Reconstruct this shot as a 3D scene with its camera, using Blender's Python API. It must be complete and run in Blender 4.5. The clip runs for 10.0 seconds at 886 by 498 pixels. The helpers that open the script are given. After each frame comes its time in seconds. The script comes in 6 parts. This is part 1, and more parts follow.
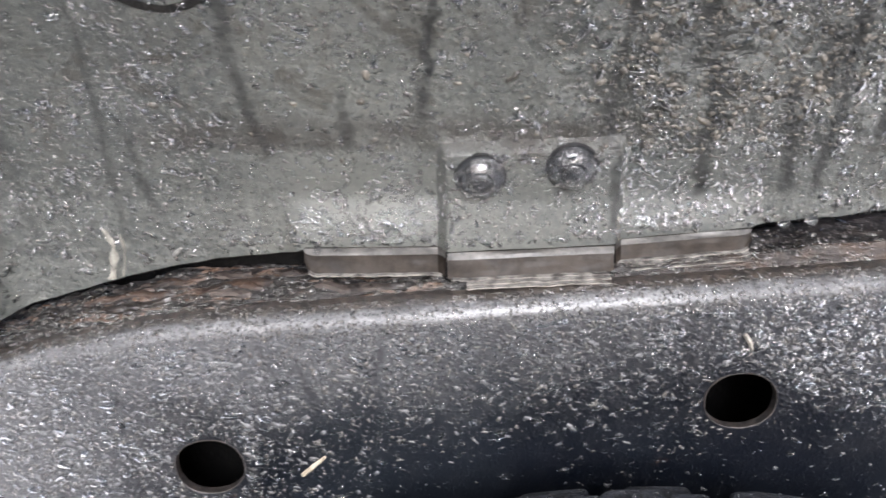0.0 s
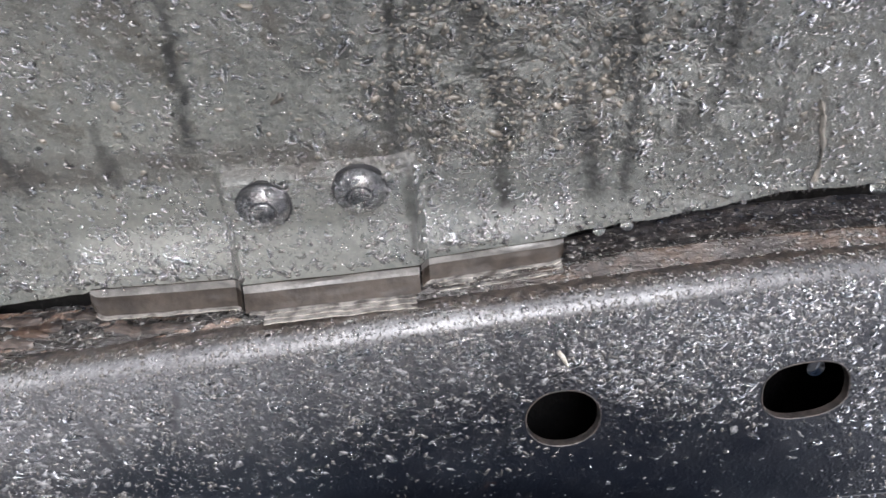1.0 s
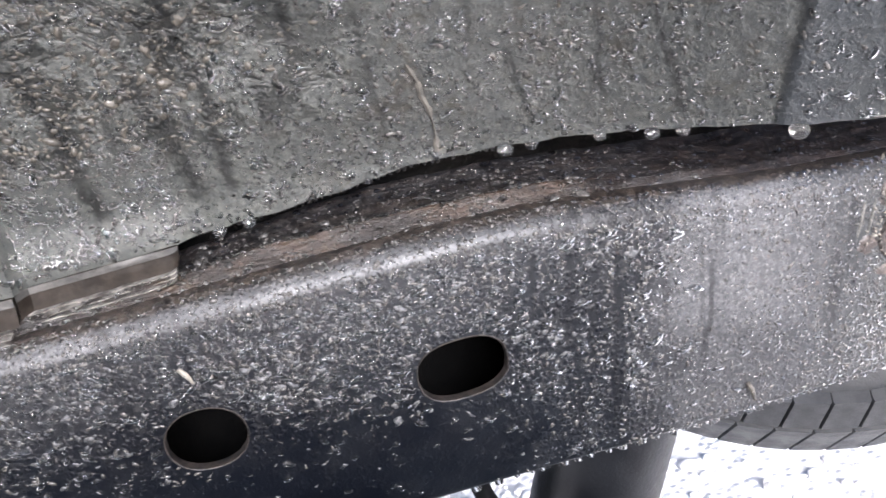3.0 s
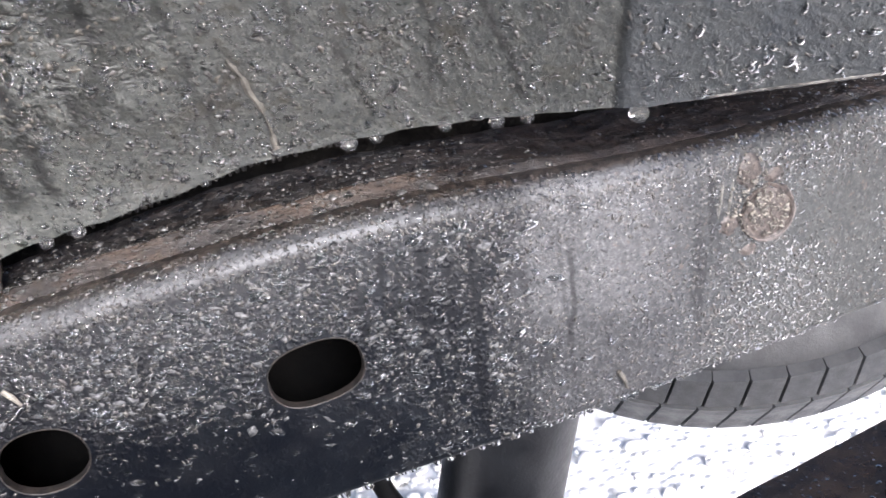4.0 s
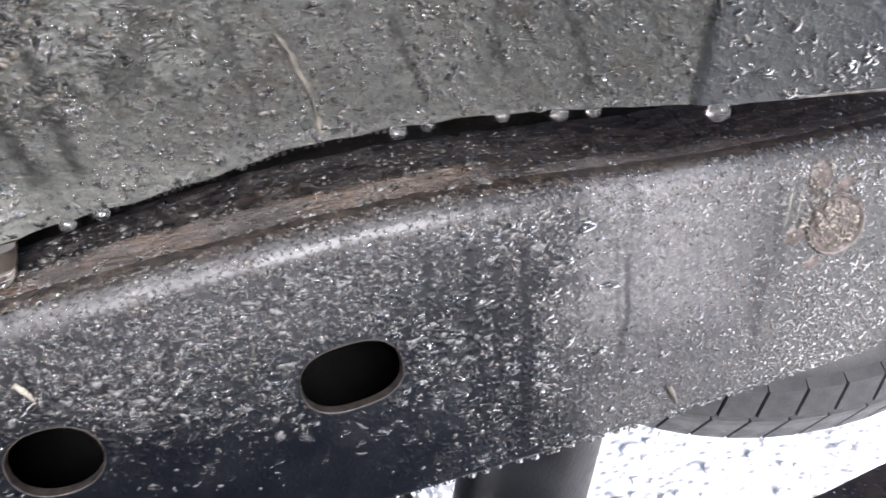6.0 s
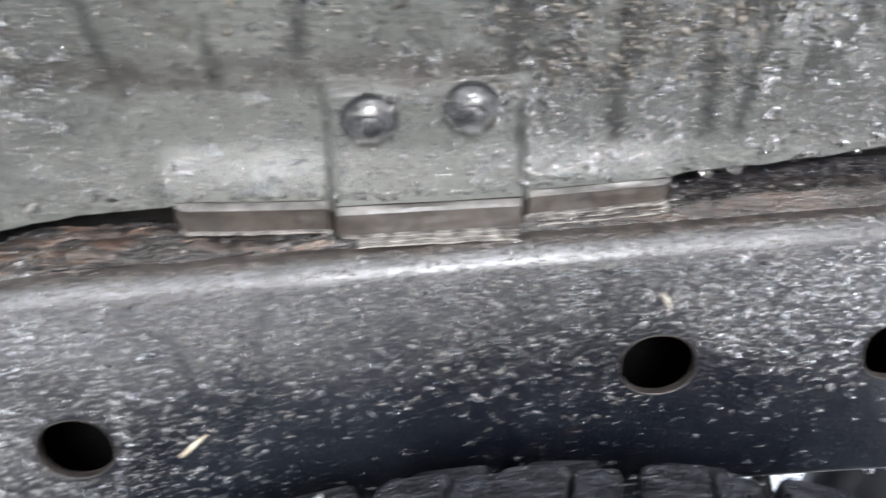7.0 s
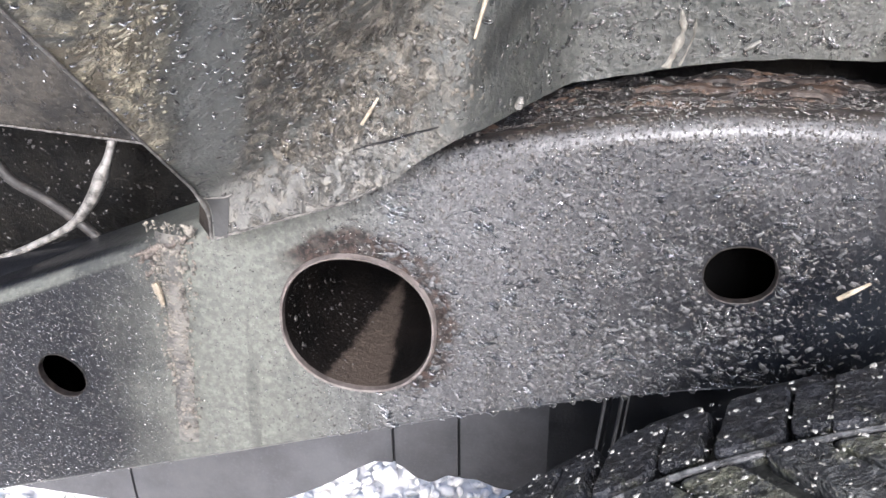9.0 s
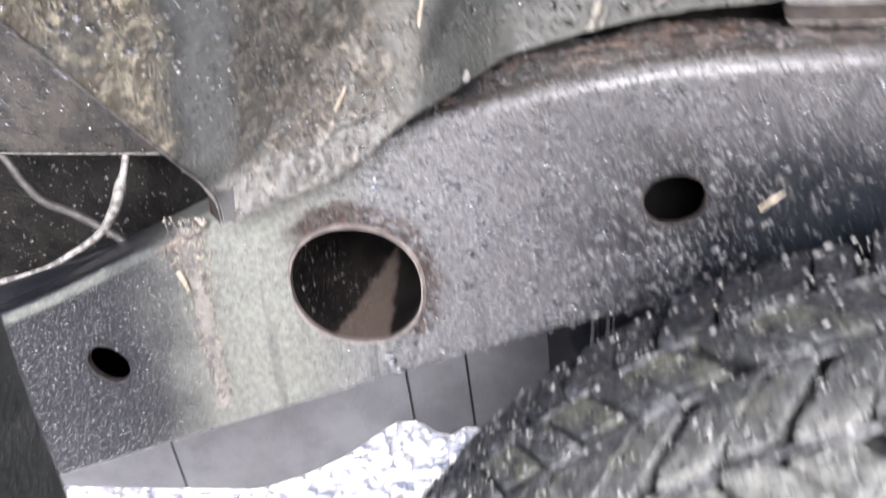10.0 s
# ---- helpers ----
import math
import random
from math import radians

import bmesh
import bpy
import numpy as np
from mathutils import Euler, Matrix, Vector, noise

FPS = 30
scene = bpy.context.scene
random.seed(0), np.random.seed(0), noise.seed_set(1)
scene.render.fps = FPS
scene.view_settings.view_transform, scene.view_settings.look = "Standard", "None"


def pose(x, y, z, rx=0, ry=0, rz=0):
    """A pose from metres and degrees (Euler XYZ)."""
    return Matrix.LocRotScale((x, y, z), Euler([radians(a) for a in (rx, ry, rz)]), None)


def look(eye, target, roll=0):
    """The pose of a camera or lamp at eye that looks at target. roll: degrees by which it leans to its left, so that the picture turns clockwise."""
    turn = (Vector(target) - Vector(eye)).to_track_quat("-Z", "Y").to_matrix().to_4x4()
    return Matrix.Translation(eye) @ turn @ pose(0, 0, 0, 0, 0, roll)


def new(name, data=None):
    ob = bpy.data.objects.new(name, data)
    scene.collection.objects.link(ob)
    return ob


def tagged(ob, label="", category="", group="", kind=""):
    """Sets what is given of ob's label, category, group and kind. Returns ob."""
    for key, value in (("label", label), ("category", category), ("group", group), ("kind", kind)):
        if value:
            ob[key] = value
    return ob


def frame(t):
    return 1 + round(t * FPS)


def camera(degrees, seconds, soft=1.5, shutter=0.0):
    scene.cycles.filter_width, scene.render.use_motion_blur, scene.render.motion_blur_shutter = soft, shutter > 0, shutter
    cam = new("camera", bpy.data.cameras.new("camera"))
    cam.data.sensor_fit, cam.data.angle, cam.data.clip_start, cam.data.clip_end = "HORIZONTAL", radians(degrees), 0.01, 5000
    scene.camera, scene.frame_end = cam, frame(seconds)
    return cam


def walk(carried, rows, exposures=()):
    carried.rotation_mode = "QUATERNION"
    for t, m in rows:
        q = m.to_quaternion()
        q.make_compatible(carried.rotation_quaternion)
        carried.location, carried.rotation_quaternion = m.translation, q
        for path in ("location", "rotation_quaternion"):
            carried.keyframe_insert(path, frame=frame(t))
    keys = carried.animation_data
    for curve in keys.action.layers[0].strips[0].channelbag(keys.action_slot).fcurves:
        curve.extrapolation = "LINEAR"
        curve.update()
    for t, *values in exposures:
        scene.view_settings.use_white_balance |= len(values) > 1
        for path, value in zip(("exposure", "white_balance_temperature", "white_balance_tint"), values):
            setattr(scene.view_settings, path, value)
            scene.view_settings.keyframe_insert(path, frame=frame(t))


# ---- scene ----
cam = camera(58.3, 10.0, soft=1.45, shutter=0.25)
PATH = [
    (0, (0.007, -0.005, 0.944), (-0.011, 1.878, 0.268), -0.8),
    (0.5, (0.061, 0.016, 0.95), (0.113, 1.878, 0.22), -2.2),
    (1, (0.096, 0.027, 0.957), (0.166, 1.885, 0.218), -3.6),
    (1.5, (0.125, 0.034, 0.948), (0.288, 1.88, 0.196), -4.8),
    (2, (0.171, 0.036, 0.943), (0.381, 1.876, 0.188), -6.2),
    (2.5, (0.211, 0.035, 0.937), (0.45, 1.87, 0.178), -7.7),
    (4, (0.302, 0.035, 0.92), (0.671, 1.831, 0.121), -10.4),
    (4.5, (0.321, 0.041, 0.912), (0.702, 1.82, 0.083), -10.5),
    (5, (0.316, 0.055, 0.904), (0.691, 1.838, 0.08), -9.2),
    (5.2, (0.313, 0.059, 0.907), (0.701, 1.839, 0.08), -9.5),
    (6.3, (0.235, 0.070, 0.916), (0.601, 1.863, 0.109), -5.3),
    (6.5, (0.178, 0.068, 0.912), (0.506, 1.890, 0.154), -2.5),
    (6.7, (0.122, 0.068, 0.926), (0.423, 1.873, 0.119), -0.8),
    (7, (0.039, 0.034, 0.923), (0.134, 1.883, 0.166), -0.1),
    (7.5, (-0.084, -0.001, 0.906), (-0.179, 1.856, 0.171), 0.7),
    (8, (-0.193, -0.014, 0.892), (-0.356, 1.799, 0.062), 3.0),
    (8.5, (-0.224, -0.012, 0.88), (-0.415, 1.782, 0.016), 3.6),
    (8.8, (-0.241, -0.02, 0.872), (-0.423, 1.755, -0.032), 5.4),
    (9, (-0.252, -0.031, 0.87), (-0.463, 1.746, -0.022), 5.3),
    (9.5, (-0.248, -0.048, 0.874), (-0.473, 1.726, -0.02), 4.1),
    (9.9, (-0.235, -0.074, 0.9), (-0.467, 1.699, 0.004), 1.1),
    (10, (-0.22, -0.104, 0.887), (-0.46, 1.656, -0.033), -2.2),
]

EXPOSURES = [(0.0, 1.99, 5830, 13), (1.0, 2.04, 5790, 13), (2.5, 2.03, 5790, 15), (4.5, 2.02, 5850, 15), (6.5, 2.03, 5820, 14), (7.0, 2.16, 5720, 10), (7.5, 2.16, 5780, 12),
             (8.0, 2.05, 5850, 14), (8.5, 2.02, 5850, 15), (9.0, 2.02, 5850, 15), (9.5, 2.02, 5850, 15), (9.9, 1.98, 5850, 15), (10.0, 2.32, 5850, 17)]
walk(cam, [(t, look(eye, target, roll)) for t, eye, target, roll in PATH], EXPOSURES)

# ---- daylight: bright overcast ----
world = bpy.data.worlds.new("overcast_sky")
scene.world = world
world.use_nodes = True
wn = world.node_tree.nodes
wn.clear()
sky = wn.new("ShaderNodeTexSky")
sky.sky_type = "NISHITA"
sky.sun_disc = False
sky.sun_elevation, sky.sun_rotation = radians(27), radians(175)
sky.air_density, sky.dust_density, sky.ozone_density = 0.8, 8.0, 1.0
wbg = wn.new("ShaderNodeBackground")
wbg.inputs["Strength"].default_value = 0.06
wout = wn.new("ShaderNodeOutputWorld")
world.node_tree.links.new(sky.outputs[0], wbg.inputs[0])
world.node_tree.links.new(wbg.outputs[0], wout.inputs[0])
sun_data = bpy.data.lights.new("sun", "SUN")
sun_data.energy, sun_data.angle, sun_data.color = 1.8, radians(26), (1.0, 0.985, 0.96)
sun = new("sun", sun_data)
sun.matrix_world = look((0.45, -5.0, 2.7), (0, 0, 0))


# ---- materials ----
class Nodes:
    """Short hand for one node material."""

    def __init__(self, name):
        self.mat = bpy.data.materials.new(name)
        self.mat.use_nodes = True
        self.tree = self.mat.node_tree
        self.bsdf = self.tree.nodes["Principled BSDF"]
        self.co = self.tree.nodes.new("ShaderNodeTexCoord").outputs["Object"]

    def put(self, socket, value):
        if isinstance(value, bpy.types.NodeSocket):
            self.tree.links.new(value, socket)
        elif isinstance(value, tuple) and len(value) == 3 and socket.type == "RGBA":
            socket.default_value = (*value, 1)
        else:
            socket.default_value = value

    def node(self, kind, **values):
        n = self.tree.nodes.new(kind)
        for key, v in values.items():
            self.put(n.inputs[key], v)
        return n

    def scaled(self, x, y, z):
        n = self.node("ShaderNodeMapping", Vector=self.co)
        n.inputs["Scale"].default_value = (x, y, z)
        return n.outputs[0]

    def warped(self, amount, scale):
        """Coordinates pushed about by a noise, so that cells are uneven."""
        n = self.node("ShaderNodeTexNoise", Vector=self.co, Scale=scale, Detail=2.0)
        off = self.tree.nodes.new("ShaderNodeVectorMath")
        off.operation = "MULTIPLY_ADD"
        self.put(off.inputs[0], n.outputs["Color"])
        off.inputs[1].default_value = (2 * amount,) * 3
        self.put(off.inputs[2], self.co)
        return off.outputs[0]

    def noise(self, scale, detail=4.0, rough=0.6, co=None, distort=0.0):
        n = self.node("ShaderNodeTexNoise", Vector=co or self.co, Scale=scale, Detail=detail, Roughness=rough, Distortion=distort)
        return n.outputs["Fac"]

    def cells(self, scale, co=None):
        n = self.node("ShaderNodeTexVoronoi", Vector=co or self.co, Scale=scale)
        return n.outputs["Distance"]

    def ramp(self, fac, low, high, a=0.0, b=1.0):
        n = self.node("ShaderNodeMapRange", Value=fac)
        n.interpolation_type = "SMOOTHSTEP"
        for key, v in (("From Min", low), ("From Max", high), ("To Min", a), ("To Max", b)):
            n.inputs[key].default_value = v
        return n.outputs[0]

    def mix(self, fac, a, b):
        n = self.tree.nodes.new("ShaderNodeMix")
        n.data_type = "RGBA"
        self.put(n.inputs[0], fac)
        self.put(n.inputs[6], a)
        self.put(n.inputs[7], b)
        return n.outputs[2]

    def math(self, op, a, b=0.0, c=0.0):
        n = self.tree.nodes.new("ShaderNodeMath")
        n.operation = op
        self.put(n.inputs[0], a)
        self.put(n.inputs[1], b)
        self.put(n.inputs[2], c)
        return n.outputs[0]

    def axis(self, i):
        return self.node("ShaderNodeSeparateXYZ", Vector=self.co).outputs[i]

    def bump(self, height, distance, strength=1.0, under=None):
        n = self.node("ShaderNodeBump", Height=height, Distance=distance, Strength=strength)
        if under is not None:
            self.put(n.inputs["Normal"], under)
        return n.outputs[0]

    def done(self, color, rough, normal=None, **more):
        self.put(self.bsdf.inputs["Base Color"], color)
        self.put(self.bsdf.inputs["Roughness"], rough)
        if normal is not None:
            self.put(self.bsdf.inputs["Normal"], normal)
        for key, v in more.items():
            self.put(self.bsdf.inputs[key.replace("_", " ")], v)
        return self.mat


def rail_paint():
    """Wet black chassis paint with road grime, dry dusty patches and a little rust. Crest highlight and tyre shade are
    in its colour.
    """
    n = Nodes("rail_paint")
    x, z = n.axis(0), n.axis(2)
    film = n.ramp(n.noise(9, 5), 0.42, 0.62)
    grime = n.ramp(n.noise(170, 6, 0.7), 0.5, 0.68)
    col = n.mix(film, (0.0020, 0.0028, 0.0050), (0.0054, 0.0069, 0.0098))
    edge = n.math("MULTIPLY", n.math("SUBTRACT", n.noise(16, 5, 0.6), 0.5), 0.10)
    # darker above the tyre: its shade, made by less grime in the colour
    tyre_shade = n.math("MULTIPLY", n.ramp(x, -0.17, -0.03), n.math("MULTIPLY", n.ramp(x, 0.40, 0.27), n.ramp(n.math("ADD", z, edge), 0.755, 0.675)))
    col = n.mix(n.math("MULTIPLY", grime, n.ramp(tyre_shade, 0.0, 1.0, 0.35, 0.06)), col, (0.045, 0.045, 0.043))
    # dried film towards the rail's ends
    dry = n.ramp(n.math("ADD", x, edge), -0.11, -0.31)
    dry = n.math("MULTIPLY", dry, n.ramp(n.math("ADD", x, edge), -0.54, -0.46, 0.0, 1.0))
    patch = n.math("MULTIPLY", n.ramp(n.math("ADD", x, edge), 0.39, 0.44), n.ramp(n.math("ADD", x, edge), 0.80, 0.60))
    fresh = n.math("MULTIPLY", n.math("MULTIPLY", n.ramp(n.math("ADD", x, edge), 0.395, 0.43), n.ramp(x, 0.52, 0.47)), n.ramp(n.math("ADD", z, edge), 0.685, 0.72))
    dry = n.math("MAXIMUM", dry, n.math("MULTIPLY_ADD", fresh, 0.5, n.math("MULTIPLY", patch, 0.42)))
    # paler rounded corner: the crest's highlight, mixed in as dry film
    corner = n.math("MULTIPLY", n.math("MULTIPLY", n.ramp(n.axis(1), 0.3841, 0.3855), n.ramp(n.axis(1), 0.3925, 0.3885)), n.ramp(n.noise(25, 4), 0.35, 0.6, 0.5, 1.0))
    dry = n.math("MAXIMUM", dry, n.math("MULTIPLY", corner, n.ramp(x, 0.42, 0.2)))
    # paler below the crest: reflected light put into the colour
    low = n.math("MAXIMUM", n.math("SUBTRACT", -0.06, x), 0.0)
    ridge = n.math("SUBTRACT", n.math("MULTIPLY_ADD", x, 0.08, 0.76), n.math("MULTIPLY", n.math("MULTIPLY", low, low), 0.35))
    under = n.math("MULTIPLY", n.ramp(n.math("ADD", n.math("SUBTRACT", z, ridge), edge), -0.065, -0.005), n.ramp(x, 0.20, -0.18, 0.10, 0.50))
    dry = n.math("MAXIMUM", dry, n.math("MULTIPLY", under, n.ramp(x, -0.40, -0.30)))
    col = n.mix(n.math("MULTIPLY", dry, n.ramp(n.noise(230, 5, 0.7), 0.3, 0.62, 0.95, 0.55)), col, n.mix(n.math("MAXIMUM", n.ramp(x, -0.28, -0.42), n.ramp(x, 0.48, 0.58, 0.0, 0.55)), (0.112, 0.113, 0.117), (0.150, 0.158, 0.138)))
    speck = n.math("ADD", n.math("MULTIPLY", n.math("SUBTRACT", n.noise(480, 5, 0.8), 0.5), n.ramp(x, -0.42, -0.31, 0.35, 1.0)), 0.5)
    col = n.mix(n.math("MULTIPLY", dry, n.ramp(speck, 0.54, 0.64, 0.0, 0.75)), col, (0.20, 0.20, 0.195))
    col = n.mix(n.math("MULTIPLY", dry, n.ramp(speck, 0.46, 0.36, 0.0, 0.8)), col, (0.014, 0.015, 0.016))
    silt = n.math("MULTIPLY", n.ramp(x, 0.42, 0.50), n.ramp(n.noise(260, 5, 0.8, None, 0.6), 0.58, 0.66, 0.0, 0.7))
    col = n.mix(silt, col, (0.115, 0.085, 0.068))
    streak = n.ramp(n.noise(1, 3, 0.5, n.scaled(70, 10, 5), 0.4), 0.60, 0.68, 0.0, 0.6)
    sway = n.math("MULTIPLY", n.math("SUBTRACT", n.noise(45, 3, 0.6), 0.5), 0.010)
    streak = n.math("MAXIMUM", streak, run_mask(n, n.math("ADD", x, sway), z, RUNS))
    col = n.mix(n.math("MULTIPLY", streak, n.ramp(x, -0.1, 0.1, 0.5, 0.9)), col, (0.0022, 0.0028, 0.0045))
    rust = n.ramp(n.noise(38, 6, 0.75), 0.66, 0.76)
    col = n.mix(n.math("MULTIPLY", rust, 0.45), col, (0.09, 0.05, 0.032))
    # rust and packed grit where the corner turns into the flange
    turn = n.math("MULTIPLY", n.ramp(n.math("ADD", n.axis(1), n.math("MULTIPLY", n.math("SUBTRACT", n.noise(60, 4), 0.5), 0.006)), 0.3885, 0.3925), n.ramp(x, -0.44, -0.36))
    col = n.mix(n.math("MULTIPLY", turn, 0.9), col, n.mix(n.ramp(n.noise(210, 5, 0.75), 0.42, 0.62), (0.007, 0.0058, 0.005), (0.040, 0.031, 0.024)))
    dx = n.math("SUBTRACT", x, -0.351)
    dz = n.math("SUBTRACT", z, 0.603)
    ring = n.math("SQRT", n.math("ADD", n.math("MULTIPLY", dx, dx), n.math("MULTIPLY", dz, dz)))
    halo = n.ramp(n.math("ADD", ring, n.math("MULTIPLY", n.noise(70, 5, 0.7), 0.028)), 0.0815, 0.074)
    halo = n.math("MULTIPLY", halo, n.ramp(n.math("ADD", dx, dz), -0.03, 0.01))
    col = n.mix(n.math("MULTIPLY", halo, n.ramp(n.noise(70, 4), 0.3, 0.55, 0.7, 1.0)), col, n.mix(n.ramp(n.noise(190, 5, 0.7), 0.4, 0.62), (0.006, 0.0049, 0.0044), (0.044, 0.0295, 0.0240)))
    rough = n.math("ADD", n.ramp(n.noise(55, 4), 0.3, 0.7, 0.28, 0.46), n.math("MULTIPLY", dry, 0.12))
    sheen = n.math("MULTIPLY_ADD", n.ramp(n.axis(1), 0.3842, 0.3875), n.math("MULTIPLY_ADD", n.ramp(x, 0.16, 0.02), 0.22, n.math("MULTIPLY", n.ramp(x, 0.44, 0.28), 0.30)), 0.16)
    wet = n.ramp(dry, 0.0, 1.0, 1.0, 0.6)
    b = n.bump(n.noise(750, 4, 0.7), 0.0010, 0.3)
    dome = n.ramp(n.cells(330, n.warped(0.0016, 260)), 0.12, 0.62, 1.0, 0.0)
    dome = n.math("MULTIPLY", dome, n.ramp(n.noise(120, 3), 0.36, 0.58))
    b = n.bump(dome, 0.0019, n.math("MULTIPLY", n.math("MULTIPLY", wet, 0.48), n.ramp(tyre_shade, 0.0, 1.0, 1.0, 0.3)), b)
    return n.done(col, rough, b, Coat_Weight=sheen, Coat_Roughness=0.28, Specular_IOR_Level=0.25)


# washed-down tracks on the liner and its wing fold's shade: upper end x, z, lower end x, z, half width, how clean
TRACKS_AND_SHADE = ((-0.168, 0.93, -0.179, 0.800, 0.0022, 0.7), (-0.099, 0.93, -0.092, 0.844, 0.0045, 0.9), (0.004, 0.945, -0.007, 0.866, 0.0036, 1), (0.092, 0.94, 0.090, 0.854, 0.0036, 1),
          (0.0945, 0.853, 0.0965, 0.800, 0.0026, 0.9), (0.122, 0.95, 0.138, 0.899, 0.0075, 0.9), (0.138, 0.900, 0.145, 0.818, 0.0042, 1), (0.178, 0.888, 0.192, 0.822, 0.0056, 1),
          (0.190, 0.915, 0.194, 0.886, 0.0080, 0.8), (0.199, 0.94, 0.208, 0.822, 0.0046, 1), (0.230, 0.876, 0.230, 0.848, 0.0034, 0.8), (0.242, 0.94, 0.249, 0.884, 0.0036, 1),
          (-0.161, 0.86, -0.157, 0.812, 0.0034, 0.8), (-0.047, 0.882, -0.046, 0.852, 0.0040, 0.8), (0.381, 0.90, 0.390, 0.834, 0.0020, 0.9), (0.400, 0.90, 0.425, 0.826, 0.0024, 1),
          (0.345, 0.87, 0.355, 0.828, 0.0026, 0.9), (0.459, 0.88, 0.464, 0.822, 0.0024, 0.6), (0.275, 0.90, 0.284, 0.838, 0.0022, 0.8), (0.325, 0.92, 0.329, 0.85, 0.0022, 0.7),
          # first three: shade on the wing's curved edge, coloured like the tracks
          (-0.262, 0.95, -0.259, 0.838, 0.0085, 0.8), (-0.259, 0.842, -0.268, 0.806, 0.0085, 0.8), (-0.268, 0.812, -0.297, 0.760, 0.0075, 0.7), (-0.228, 0.865, -0.232, 0.800, 0.0060, 0.4))
# dark trickles down the rail's web, the same way
RUNS = ((0.388, 0.762, 0.379, 0.652, 0.0026, 0.9), (0.362, 0.768, 0.356, 0.712, 0.0024, 0.8), (0.342, 0.770, 0.339, 0.742, 0.0022, 0.8), (0.440, 0.745, 0.434, 0.688, 0.0022, 0.7),
        (0.375, 0.760, 0.371, 0.720, 0.0022, 0.7), (-0.098, 0.748, -0.091, 0.730, 0.0020, 0.9), (-0.077, 0.734, -0.068, 0.706, 0.0024, 0.9), (-0.030, 0.746, -0.036, 0.724, 0.0020, 0.8))


def run_mask(n, x, z, runs):
    """How far a place lies within one of the runs of a table."""
    found = 0.0
    for x0, z0, x1, z1, w, clean in runs:
        k = (x1 - x0) / (z1 - z0)
        line = n.math("MULTIPLY_ADD", z, k, x0 - k * z0)
        near = n.ramp(n.math("ABSOLUTE", n.math("SUBTRACT", x, line)), w * 1.25, w * 0.3, 0.0, clean)
        near = n.math("MULTIPLY", near, n.ramp(z, z1 - 0.004, z1 + 0.008))
        if z0 < 0.93:
            near = n.math("MULTIPLY", near, n.ramp(z, z0 + 0.006, z0 - 0.002))
        found = n.math("MAXIMUM", found, near)
    return found


def clear_of(x, z, runs, grow=1.0):
    """False for the places within a run."""
    ok = np.ones(len(x), bool)
    for x0, z0, x1, z1, w, clean in runs:
        line = x0 + (x1 - x0) * (z - z0) / (z1 - z0)
        ok &= ~((np.abs(x - line) < grow * w) & (z > z1) & ((z < z0 + 0.003) | (z0 >= 0.93)) & (clean > 0.5))
    return ok


